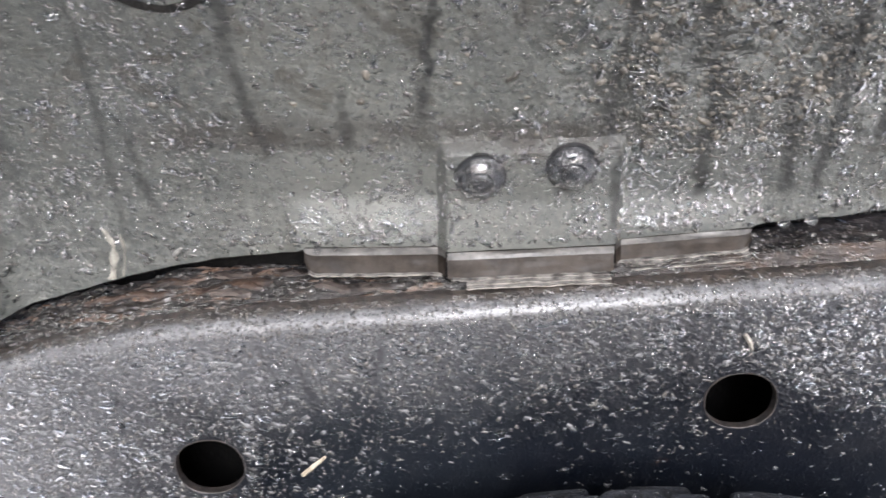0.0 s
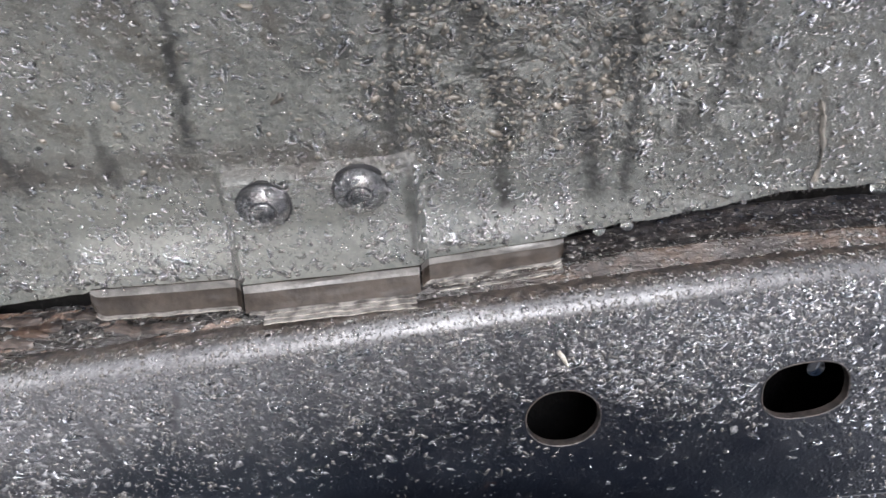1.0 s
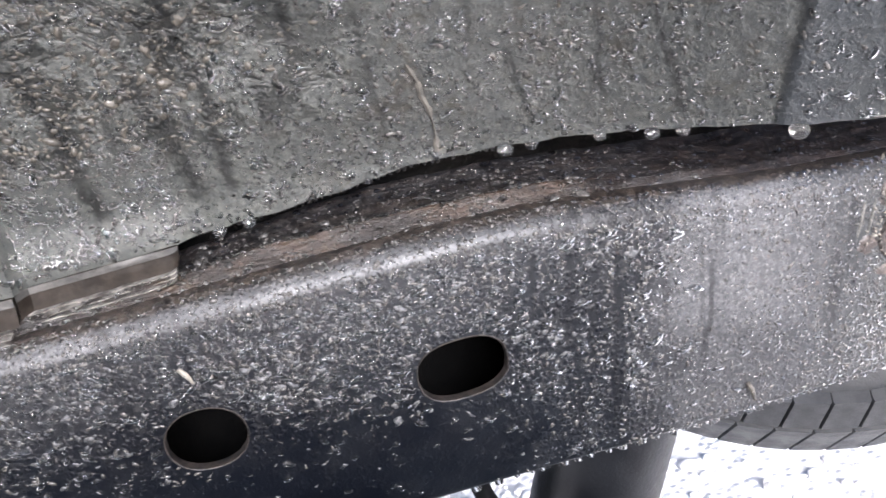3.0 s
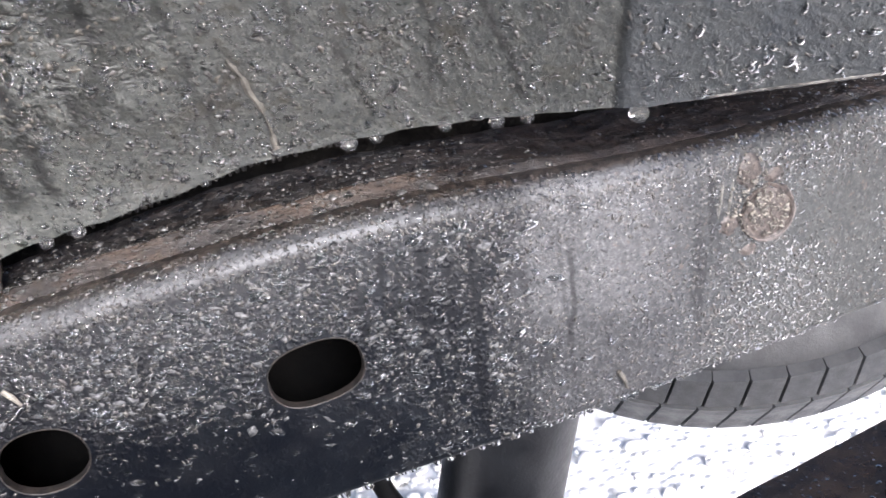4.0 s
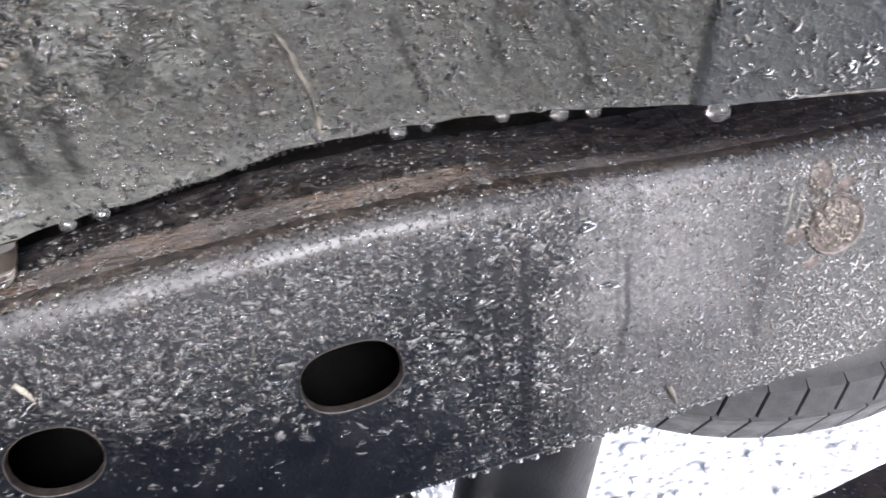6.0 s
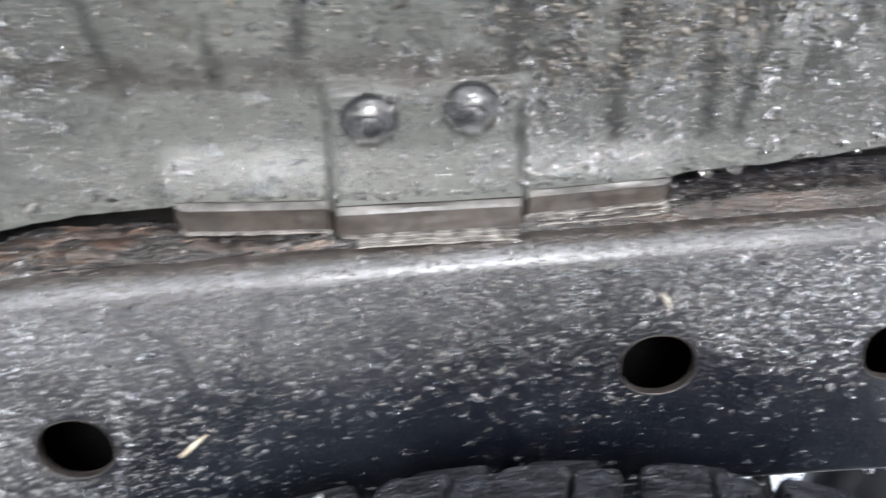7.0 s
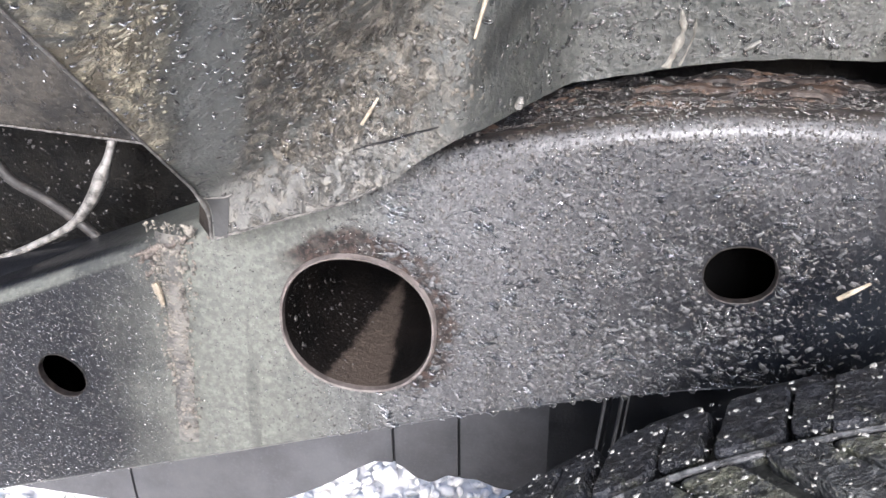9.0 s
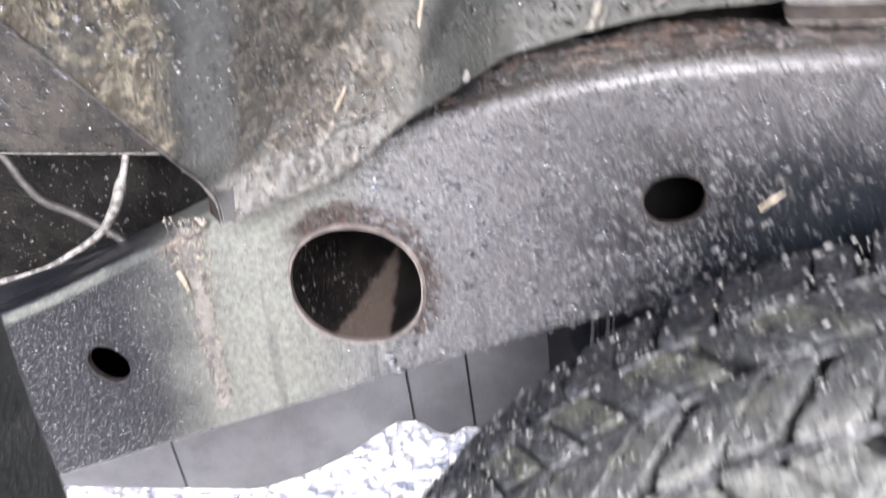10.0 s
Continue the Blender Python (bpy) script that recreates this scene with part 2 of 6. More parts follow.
def liner_plastic():
    """Wet moulded wheel-arch plastic under a film of dried mud, with washed-down tracks."""
    n = Nodes("liner_plastic")
    film = n.ramp(n.noise(7, 6, 0.65), 0.36, 0.64)
    grain = n.ramp(n.noise(230, 6, 0.75), 0.42, 0.66)
    clump = n.ramp(n.noise(75, 5, 0.7, None, 1.2), 0.52, 0.68)
    col = n.mix(film, (0.032, 0.0355, 0.0345), (0.055, 0.058, 0.0535))
    # base tone by x: paler near the middle, darker towards both ends
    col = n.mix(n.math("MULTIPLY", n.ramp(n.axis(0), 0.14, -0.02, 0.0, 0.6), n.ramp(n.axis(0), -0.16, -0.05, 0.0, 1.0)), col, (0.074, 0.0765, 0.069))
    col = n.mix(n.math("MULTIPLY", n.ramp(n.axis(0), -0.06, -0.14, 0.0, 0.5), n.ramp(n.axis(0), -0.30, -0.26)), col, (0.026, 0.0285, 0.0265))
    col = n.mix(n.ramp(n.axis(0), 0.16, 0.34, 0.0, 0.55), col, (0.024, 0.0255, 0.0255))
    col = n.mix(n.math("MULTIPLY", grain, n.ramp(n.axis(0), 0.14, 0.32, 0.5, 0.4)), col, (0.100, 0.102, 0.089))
    col = n.mix(n.math("MULTIPLY", clump, n.ramp(n.noise(5.5, 3), 0.46, 0.62)), col, (0.031, 0.0295, 0.0235))
    caked = n.math("MULTIPLY", n.math("MULTIPLY", n.ramp(n.axis(0), 0.01, 0.11), n.ramp(n.axis(0), 0.31, 0.22)), n.ramp(n.axis(2), 0.838, 0.866))
    clots = n.ramp(n.noise(52, 5, 0.62, None, 0.4), 0.43, 0.56)
    col = n.mix(n.math("MULTIPLY", caked, 0.88), col, n.mix(clots, (0.0170, 0.0178, 0.0158), n.mix(n.ramp(n.noise(190, 5, 0.7, None, 0.3), 0.38, 0.62), (0.038, 0.0400, 0.0372), (0.102, 0.1055, 0.0980))))
    blot = n.math("MULTIPLY", n.ramp(n.noise(32, 5, 0.7, n.scaled(1, 1, 0.75), 0.9), 0.54, 0.64, 0.0, 0.7), n.ramp(n.axis(2), 0.840, 0.852))
    col = n.mix(blot, col, (0.024, 0.021, 0.016))
    band = n.math("MULTIPLY", n.ramp(n.axis(2), 0.848, 0.856), n.ramp(n.axis(2), 0.876, 0.862))
    band = n.math("MULTIPLY", band, n.math("MULTIPLY", n.ramp(n.axis(0), -0.17, -0.12), n.ramp(n.axis(0), 0.14, 0.09)))
    col = n.mix(n.math("MULTIPLY", band, n.ramp(n.noise(60, 4), 0.3, 0.6, 0.3, 0.9)), col, (0.020, 0.018, 0.015))
    wander = n.math("MULTIPLY", n.math("SUBTRACT", n.noise(28, 4, 0.6), 0.5), 0.015)
    fray = n.math("MULTIPLY", n.math("SUBTRACT", n.noise(120, 4, 0.7), 0.5), 0.012)
    x = n.math("ADD", n.math("ADD", n.axis(0), wander), fray)
    z = n.axis(2)
    tracks = run_mask(n, x, z, TRACKS_AND_SHADE)
    tracks = n.math("MULTIPLY", tracks, n.ramp(n.noise(75, 5, 0.75), 0.34, 0.54, 0.45, 0.95))
    col = n.mix(tracks, col, (0.010, 0.0105, 0.010))
    fold = n.math("SUBTRACT", x, n.math("MULTIPLY_ADD", z, 0.38, -0.385 - 0.38 * 0.814))
    valley = n.math("MULTIPLY", n.ramp(n.math("ABSOLUTE", n.math("ADD", fold, -0.004)), 0.013, 0.005), n.ramp(z, 0.70, 0.73))
    wing = n.math("MULTIPLY", n.ramp(fold, -0.006, -0.018), n.ramp(n.noise(26, 5, 0.7, None, 0.6), 0.36, 0.54))
    brown = n.math("MULTIPLY", n.math("MULTIPLY", n.ramp(fold, 0.006, 0.02), n.ramp(n.axis(0), -0.285, -0.33)), n.ramp(n.noise(70, 6, 0.75, n.scaled(1, 1, 0.55), 0.8), 0.38, 0.56))
    heaps = n.ramp(n.noise(105, 5, 0.66, n.scaled(1, 1, 0.75), 0.5), 0.42, 0.60)
    col = n.mix(n.math("MULTIPLY", brown, 0.75), col, n.mix(heaps, (0.030, 0.0255, 0.0190), (0.205, 0.182, 0.146)))
    col = n.mix(n.math("MULTIPLY", wing, 0.9), col, n.mix(heaps, (0.095, 0.082, 0.057), (0.36, 0.325, 0.235)))
    col = n.mix(n.math("MULTIPLY", valley, 0.85), col, (0.105, 0.110, 0.106))
    second = n.ramp(n.axis(0), 0.4605, 0.4625)
    col = n.mix(n.math("MULTIPLY", second, n.ramp(n.noise(20, 4), 0.3, 0.65, 0.95, 0.55)), col, (0.030, 0.034, 0.038))
    dust = n.math("MULTIPLY", n.ramp(n.axis(0), -0.30, -0.34), n.ramp(n.math("ADD", n.axis(2), n.math("MULTIPLY", n.axis(0), -0.45)), 0.894, 0.882))
    col = n.mix(n.math("MULTIPLY", dust, n.ramp(n.noise(120, 5, 0.7), 0.3, 0.65, 0.35, 0.9)), col, (0.15, 0.15, 0.14))
    rough = n.ramp(n.noise(40, 4), 0.3, 0.7, 0.25, 0.55)
    smooth = n.math("MULTIPLY", n.ramp(z, 0.852, 0.838), n.math("MULTIPLY", n.ramp(n.axis(0), -0.09, -0.08), n.ramp(n.axis(0), 0.184, 0.174)))
    relief = n.math("MULTIPLY_ADD", smooth, -0.7, 1.0)
    rough = n.math("MULTIPLY_ADD", smooth, 0.12, rough)
    b = n.bump(n.noise(800, 4, 0.65), 0.0008, n.math("MULTIPLY", relief, 0.25))
    b = n.bump(n.noise(300, 3, 0.6), 0.0022, n.math("MULTIPLY", relief, 0.22), b)
    b = n.bump(n.ramp(n.noise(130, 5, 0.7), 0.4, 0.7), 0.004, n.math("MULTIPLY", relief, 0.32), b)
    b = n.bump(heaps, 0.0070, n.math("MULTIPLY", n.math("MAXIMUM", brown, wing), 0.85), b)
    b = n.bump(clots, 0.0040, n.math("MULTIPLY", caked, 0.5), b)
    return n.done(col, rough, b)


def crust_dirt():
    """Rust scale and packed dirt on the rail's top flange."""
    n = Nodes("rust_and_dirt")
    x, y = n.axis(0), n.axis(1)
    grain = n.noise(330, 5, 0.7, n.scaled(0.22, 1, 1), 0.2)
    flakes = n.noise(150, 4, 0.6, n.scaled(0.16, 1, 1), 0.9)
    col = n.mix(n.ramp(grain, 0.40, 0.62), (0.0030, 0.0026, 0.0024), (0.0125, 0.0100, 0.0086))
    fore = n.ramp(x, 0.10, -0.02)
    col = n.mix(n.math("MULTIPLY", n.ramp(flakes, 0.535, 0.59), n.ramp(x, 0.12, -0.02, 0.10, 0.95)), col, n.mix(n.ramp(grain, 0.42, 0.58), (0.052, 0.027, 0.013), (0.135, 0.106, 0.088)))
    col = n.mix(n.math("MULTIPLY", n.ramp(n.noise(110, 4, 0.6, n.scaled(0.14, 1, 1), 1.2), 0.44, 0.36), 0.8), col, (0.0032, 0.0028, 0.0026))
    col = n.mix(n.ramp(x, 0.38, 0.48, 0.0, 0.7), col, n.mix(n.ramp(n.noise(120, 5, 0.7), 0.4, 0.62), (0.0055, 0.0040, 0.0033), (0.026, 0.0175, 0.0135)))
    # one long scale of rust, brown before its pale edge
    reach = n.math("MULTIPLY", n.ramp(x, 0.10, 0.19), n.ramp(x, 0.41, 0.37))
    wave = n.math("MULTIPLY", n.math("SUBTRACT", n.noise(14, 3), 0.5), 0.006)
    lane = n.math("SUBTRACT", n.math("ADD", y, wave), 0.4100)
    brown = n.math("MULTIPLY", n.math("MULTIPLY", n.ramp(lane, -0.013, -0.007), n.ramp(lane, 0.001, -0.001)), reach)
    col = n.mix(n.math("MULTIPLY", brown, n.ramp(n.noise(130, 4, 0.6, n.scaled(0.3, 1, 1)), 0.35, 0.6, 0.35, 0.85)), col, n.mix(n.ramp(n.noise(60, 4), 0.4, 0.6), (0.0075, 0.0047, 0.0033), (0.036, 0.0208, 0.0112)))
    pale = n.math("MULTIPLY", n.ramp(n.math("ABSOLUTE", n.math("SUBTRACT", lane, 0.0012)), 0.0022, 0.0006), reach)
    col = n.mix(n.math("MULTIPLY", pale, 0.6), col, (0.105, 0.076, 0.058))
    col = n.mix(n.math("MULTIPLY", n.ramp(n.noise(480, 4, 0.8), 0.60, 0.70), 0.8), col, (0.085, 0.078, 0.070))
    rough = n.ramp(n.noise(90, 4), 0.3, 0.7, 0.22, 0.65)
    b = n.bump(n.noise(420, 5, 0.7), 0.0015, 0.45)
    b = n.bump(grain, 0.003, 0.3, b)
    b = n.bump(n.ramp(flakes, 0.48, 0.56), 0.004, n.math("MULTIPLY_ADD", fore, 0.45, 0.2), b)
    return n.done(col, rough, b)


def tube_steel():
    """Dark rusty inside of a tube with mud lying along its bottom."""
    n = Nodes("rusty_tube_inside")
    # near-black base: shade deep in the tube is part of the colour
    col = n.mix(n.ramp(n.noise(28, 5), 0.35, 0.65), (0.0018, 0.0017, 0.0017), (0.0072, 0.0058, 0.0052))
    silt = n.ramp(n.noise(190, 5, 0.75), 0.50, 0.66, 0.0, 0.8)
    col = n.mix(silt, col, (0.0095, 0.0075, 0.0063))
    off = n.math("SUBTRACT", n.axis(0), -0.349)
    heap = n.math("ADD", n.math("MULTIPLY", n.math("ABSOLUTE", off), 0.55), n.math("SUBTRACT", n.axis(2), 0.553))
    heap = n.math("ADD", n.math("ADD", heap, n.math("MULTIPLY", n.noise(60, 4), 0.010)), n.math("MULTIPLY", n.math("SUBTRACT", n.axis(1), 0.384), 0.10))
    mud = n.ramp(heap, 0.0225, 0.0185)
    col = n.mix(n.math("MULTIPLY", mud, 0.85), col, n.mix(n.noise(150, 5, 0.7), (0.045, 0.036, 0.029), (0.115, 0.093, 0.077)))
    return n.done(col, 0.7, n.bump(n.noise(160, 5, 0.7), 0.003, 0.7), Specular_IOR_Level=0.12)


def simple(name, dark, light, scale=40.0, rough=(0.4, 0.6), bump=0.001, metal=0.0, fine=300.0, **more):
    """A plain surface whose colour, gloss and relief vary at two scales."""
    n = Nodes(name)
    col = n.mix(n.ramp(n.noise(scale, 5, 0.65), 0.35, 0.65), dark, light)
    mid = tuple(0.5 * (p + q) for p, q in zip(dark, light))
    col = n.mix(n.math("MULTIPLY", n.ramp(n.noise(fine, 4, 0.7), 0.5, 0.7), 0.4), col, tuple(1.6 * c for c in mid))
    r = n.ramp(n.noise(scale * 1.7, 3), 0.3, 0.7, rough[0], rough[1])
    return n.done(col, r, n.bump(n.noise(fine, 4), bump, 0.6), Metallic=metal, **more)


def tyre_rubber():
    """Wet black tread rubber, scuffed, with moss and silt clinging to it."""
    n = Nodes("wet_tyre_rubber")
    along = n.node("ShaderNodeSeparateXYZ", Vector=n.tree.nodes.new("ShaderNodeNewGeometry").outputs["Position"]).outputs[0]
    col = n.mix(n.ramp(n.noise(60, 5), 0.35, 0.65), (0.0075, 0.0085, 0.0112), (0.024, 0.0265, 0.0330))
    moss = n.math("MULTIPLY", n.ramp(n.noise(24, 6, 0.75), 0.50, 0.58), n.math("MULTIPLY", n.ramp(n.axis(1), 0.305, 0.255), n.ramp(along, -0.02, -0.13, 0.08, 1.0)))
    col = n.mix(n.math("MULTIPLY", moss, 0.8), col, n.mix(n.noise(200, 4), (0.045, 0.050, 0.036), (0.23, 0.235, 0.165)))
    film = n.math("MULTIPLY", n.math("MULTIPLY", n.ramp(n.axis(1), 0.285, 0.20), n.ramp(along, 0.02, -0.10, 0.35, 1.0)), n.ramp(n.noise(40, 5, 0.7), 0.40, 0.58, 0.3, 0.95))
    col = n.mix(film, col, n.mix(n.noise(170, 5, 0.7), (0.06, 0.065, 0.068), (0.21, 0.22, 0.215)))
    outer = n.math("MULTIPLY", n.ramp(n.axis(1), 0.215, 0.13), n.ramp(n.noise(55, 5, 0.7), 0.36, 0.55, 0.35, 0.9))
    col = n.mix(outer, col, n.mix(n.noise(150, 5, 0.7), (0.14, 0.148, 0.140), (0.46, 0.47, 0.43)))
    silt = n.ramp(n.noise(330, 5, 0.75), 0.58, 0.68)
    col = n.mix(n.math("MULTIPLY", silt, 0.7), col, (0.05, 0.05, 0.048))
    b = n.bump(n.noise(420, 4, 0.65), 0.002, 0.6)
    b = n.bump(n.noise(80, 5, 0.62), 0.012, 0.85, b)
    return n.done(col, n.ramp(n.noise(70, 4), 0.3, 0.7, 0.22, 0.55), b, Specular_IOR_Level=0.35)


def gravel_material(name):
    n = Nodes(name)
    info = n.tree.nodes.new("ShaderNodeNewGeometry").outputs["Random Per Island"]
    col = n.mix(info, (0.86, 0.835, 0.80), (0.95, 0.93, 0.895))
    col = n.mix(n.ramp(n.noise(60, 5, 0.7), 0.45, 0.7), col, (0.78, 0.775, 0.76))
    return n.done(col, 0.55, n.bump(n.noise(250, 4), 0.002, 0.6))


def ground_material():
    n = Nodes("gravel_ground")
    col = n.mix(n.ramp(n.cells(45), 0.1, 0.6), (0.90, 0.89, 0.87), (0.82, 0.81, 0.79))
    col = n.mix(n.ramp(n.noise(2.2, 5), 0.4, 0.65), col, (0.84, 0.835, 0.83))
    return n.done(col, 0.7, n.bump(n.ramp(n.cells(45), 0, 0.6, 1, 0), 0.01, 0.5))


RAIL = rail_paint()
LINER = liner_plastic()
CRUST = crust_dirt()
TYRE = tyre_rubber()
MOSS = simple("mossy_groove", (0.008, 0.009, 0.010), (0.055, 0.057, 0.053), 60, (0.2, 0.5), 0.002)
GROOVE_RIB = simple("pale_wet_rib", (0.035, 0.037, 0.040), (0.20, 0.205, 0.21), 70, (0.15, 0.45), 0.002)
SPARE = simple("grey_tyre_rubber", (0.020, 0.022, 0.025), (0.042, 0.044, 0.047), 25, (0.45, 0.65), 0.001)
SHOCK = simple("grey_steel_tube", (0.0035, 0.004, 0.0055), (0.0095, 0.0105, 0.0125), 20, (0.3, 0.5), 0.0006)
SHIELD = simple("grey_shield", (0.045, 0.046, 0.05), (0.07, 0.072, 0.077), 12, (0.45, 0.6), 0.0006)
BLACK = simple("black_rubber", (0.004, 0.004, 0.0045), (0.010, 0.010, 0.011), 50, (0.5, 0.7), 0.0005, Specular_IOR_Level=0.25)
RIVET = simple("black_rivet_plastic", (0.004, 0.0047, 0.0056), (0.022, 0.023, 0.025), 170, (0.10, 0.26), 0.0016, fine=420.0, Coat_Weight=0.6, Coat_Roughness=0.12)
EDGE_RUST = simple("rusty_cut_edge", (0.004, 0.0036, 0.0034), (0.022, 0.0165, 0.0140), 150, (0.5, 0.8), 0.001)
# near-black: holds the shade behind the liner in its colour
DARK = simple("underbody_black", (0.004, 0.004, 0.004), (0.012, 0.011, 0.010), 18, (0.7, 0.9), 0.002, Specular_IOR_Level=0.15)
PANEL = simple("wet_mottled_panel", (0.0045, 0.0042, 0.0033), (0.036, 0.032, 0.025), 44, (0.2, 0.5), 0.004, fine=220.0)
# darker copy of PANEL: the cavity's dimness is in the colour
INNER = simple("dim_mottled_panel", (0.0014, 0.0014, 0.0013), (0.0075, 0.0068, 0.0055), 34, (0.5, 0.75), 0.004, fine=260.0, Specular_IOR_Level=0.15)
# near-black: the deep shade of the hollows is in the colour
HOLLOW_SHADE = simple("hollow_shade_steel", (0.0012, 0.0012, 0.0012), (0.003, 0.0028, 0.0026), 18, (0.8, 0.9), 0.001, Specular_IOR_Level=0.05)
BODY = simple("body_underseal", (0.018, 0.020, 0.019), (0.042, 0.044, 0.041), 22, (0.35, 0.6), 0.002)
CABLE = simple("pale_cable_sleeve", (0.05, 0.048, 0.043), (0.27, 0.262, 0.245), 120, (0.4, 0.6), 0.001)
CABLE_DARK = simple("dusty_cable", (0.014, 0.013, 0.012), (0.045, 0.042, 0.038), 120, (0.5, 0.7), 0.001)
STRAW = simple("dry_straw", (0.20, 0.17, 0.125), (0.40, 0.355, 0.275), 200, (0.5, 0.7), 0.0005)
SCRAP = simple("pale_scrap", (0.12, 0.11, 0.095), (0.25, 0.235, 0.20), 200, (0.4, 0.6), 0.0005)
SMEAR = simple("pale_smear", (0.10, 0.14, 0.18), (0.24, 0.31, 0.38), 150, (0.4, 0.6), 0.001)
YELLOW_MUD = simple("yellow_mud", (0.060, 0.055, 0.041), (0.20, 0.185, 0.14), 140, (0.3, 0.65), 0.0015)
PALE_RUN = simple("pale_dried_mud", (0.10, 0.095, 0.08), (0.24, 0.23, 0.20), 110, (0.5, 0.8), 0.001)
MUD = simple("dried_mud", (0.040, 0.037, 0.032), (0.115, 0.107, 0.092), 110, (0.6, 0.85), 0.001)
SPRING = simple("rusty_spring_steel", (0.005, 0.0042, 0.004), (0.02, 0.014, 0.010), 45, (0.2, 0.5), 0.0015)
GRAVEL = gravel_material("crushed_limestone")
GROUND = ground_material()
WATER = Nodes("water").done((0.90, 0.91, 0.92), 0.03, None, Transmission_Weight=0.975, IOR=1.33, Specular_IOR_Level=0.9)
BEAD = Nodes("water_bead").done((0.52, 0.53, 0.54), 0.05, None, Transmission_Weight=1.0, IOR=1.33, Specular_IOR_Level=0.45)
SOILED_BEAD = Nodes("soiled_water_bead").done((0.36, 0.385, 0.42), 0.13, None, Transmission_Weight=0.985, IOR=1.33, Specular_IOR_Level=0.115)
SLURRY = simple("wet_grime", (0.015, 0.016, 0.0178), (0.098, 0.099, 0.102), 420, (0.35, 0.6), 0.0006, fine=700.0)
HEAD_MUD = simple("pale_brown_mud", (0.03, 0.025, 0.021), (0.17, 0.145, 0.125), 190, (0.3, 0.6), 0.0015)
GRIT = simple("wet_grit", (0.02, 0.019, 0.018), (0.075, 0.072, 0.068), 400, (0.15, 0.4), 0.0005)
GLINT_SPECK = simple("pale_glint_speck", (0.10, 0.10, 0.095), (0.42, 0.42, 0.40), 500, (0.15, 0.4), 0.0005)
CLOD = simple("mud_clod", (0.016, 0.0145, 0.012), (0.090, 0.081, 0.066), 160, (0.25, 0.6), 0.0015)


# ---- building tools ----
def world_of(ob):
    if ob.parent is None:
        return ob.matrix_basis.copy()
    return world_of(ob.parent) @ ob.matrix_parent_inverse @ ob.matrix_basis


def finish(mesh, material, smooth=40):
    if material is not None:
        mesh.materials.append(material)
    if smooth:
        for p in mesh.polygons:
            p.use_smooth = True
        mesh.set_sharp_from_angle(angle=radians(smooth))
    return mesh


def part(name, bm, material, parent, label="", smooth=40):
    """Links a bmesh, in world places, as one mesh object under a thing or a part."""
    mesh = bpy.data.meshes.new(name)
    bm.normal_update()
    bm.to_mesh(mesh)
    bm.free()
    finish(mesh, material, smooth)
    ob = new(name, mesh)
    if parent is not None:
        ob.parent = parent
        ob.matrix_parent_inverse = world_of(parent).inverted()
    if label:
        ob["label"] = label
    return ob


def thing(name, place, label, category, group="", kind=""):
    ob = new(name)
    ob.empty_display_size = 0.05
    ob.matrix_basis = Matrix.Translation(place)
    return tagged(ob, label, category, group, kind)


def sheet(rows, back=None, closed=False):
    """A bmesh from rows of points; with back rows of the same size it becomes a solid slab."""
    bm = bmesh.new()
    def lay(rs, flip):
        vs = [[bm.verts.new(p) for p in r] for r in rs]
        for a, b in zip(vs, vs[1:]):
            m = len(a)
            for i in range(m if closed else m - 1):
                j = (i + 1) % m
                f = (a[i], a[j], b[j], b[i])
                bm.faces.new(f[::-1] if flip else f)
        return vs
    top = lay(rows, False)
    if back is not None:
        low = lay(back, True)
        ring_t = top[0] + [r[-1] for r in top[1:]] + top[-1][-2::-1] + [r[0] for r in top[-2:0:-1]]
        ring_l = low[0] + [r[-1] for r in low[1:]] + low[-1][-2::-1] + [r[0] for r in low[-2:0:-1]]
        for i in range(len(ring_t)):
            j = (i + 1) % len(ring_t)
            bm.faces.new((ring_t[j], ring_t[i], ring_l[i], ring_l[j]))
    bmesh.ops.recalc_face_normals(bm, faces=bm.faces)
    return bm


def box(a, b, bevel=0.003, segments=2):
    bm = bmesh.new()
    bmesh.ops.create_cube(bm, size=1)
    c, d = (Vector(a) + Vector(b)) / 2, Vector(b) - Vector(a)
    for v in bm.verts:
        v.co = Vector((v.co.x * d.x, v.co.y * d.y, v.co.z * d.z)) + c
    if bevel:
        bmesh.ops.bevel(bm, geom=bm.edges[:], offset=bevel, segments=segments, affect="EDGES", profile=0.6)
    return bm


def lathe(profile, origin, axis, steps=48, closed=False):
    """Turns (radius, height) pairs round an axis."""
    turn = Vector(axis).to_track_quat("Z", "Y").to_matrix()
    rows = []
    for r, h in profile:
        rows.append([Vector(origin) + turn @ Vector((r * math.cos(2 * math.pi * i / steps), r * math.sin(2 * math.pi * i / steps), h)) for i in range(steps)])
    if closed:
        rows.append(rows[0])
    bm = sheet(rows, closed=True)
    bmesh.ops.remove_doubles(bm, verts=bm.verts, dist=1e-6)
    bmesh.ops.recalc_face_normals(bm, faces=bm.faces)
    return bm


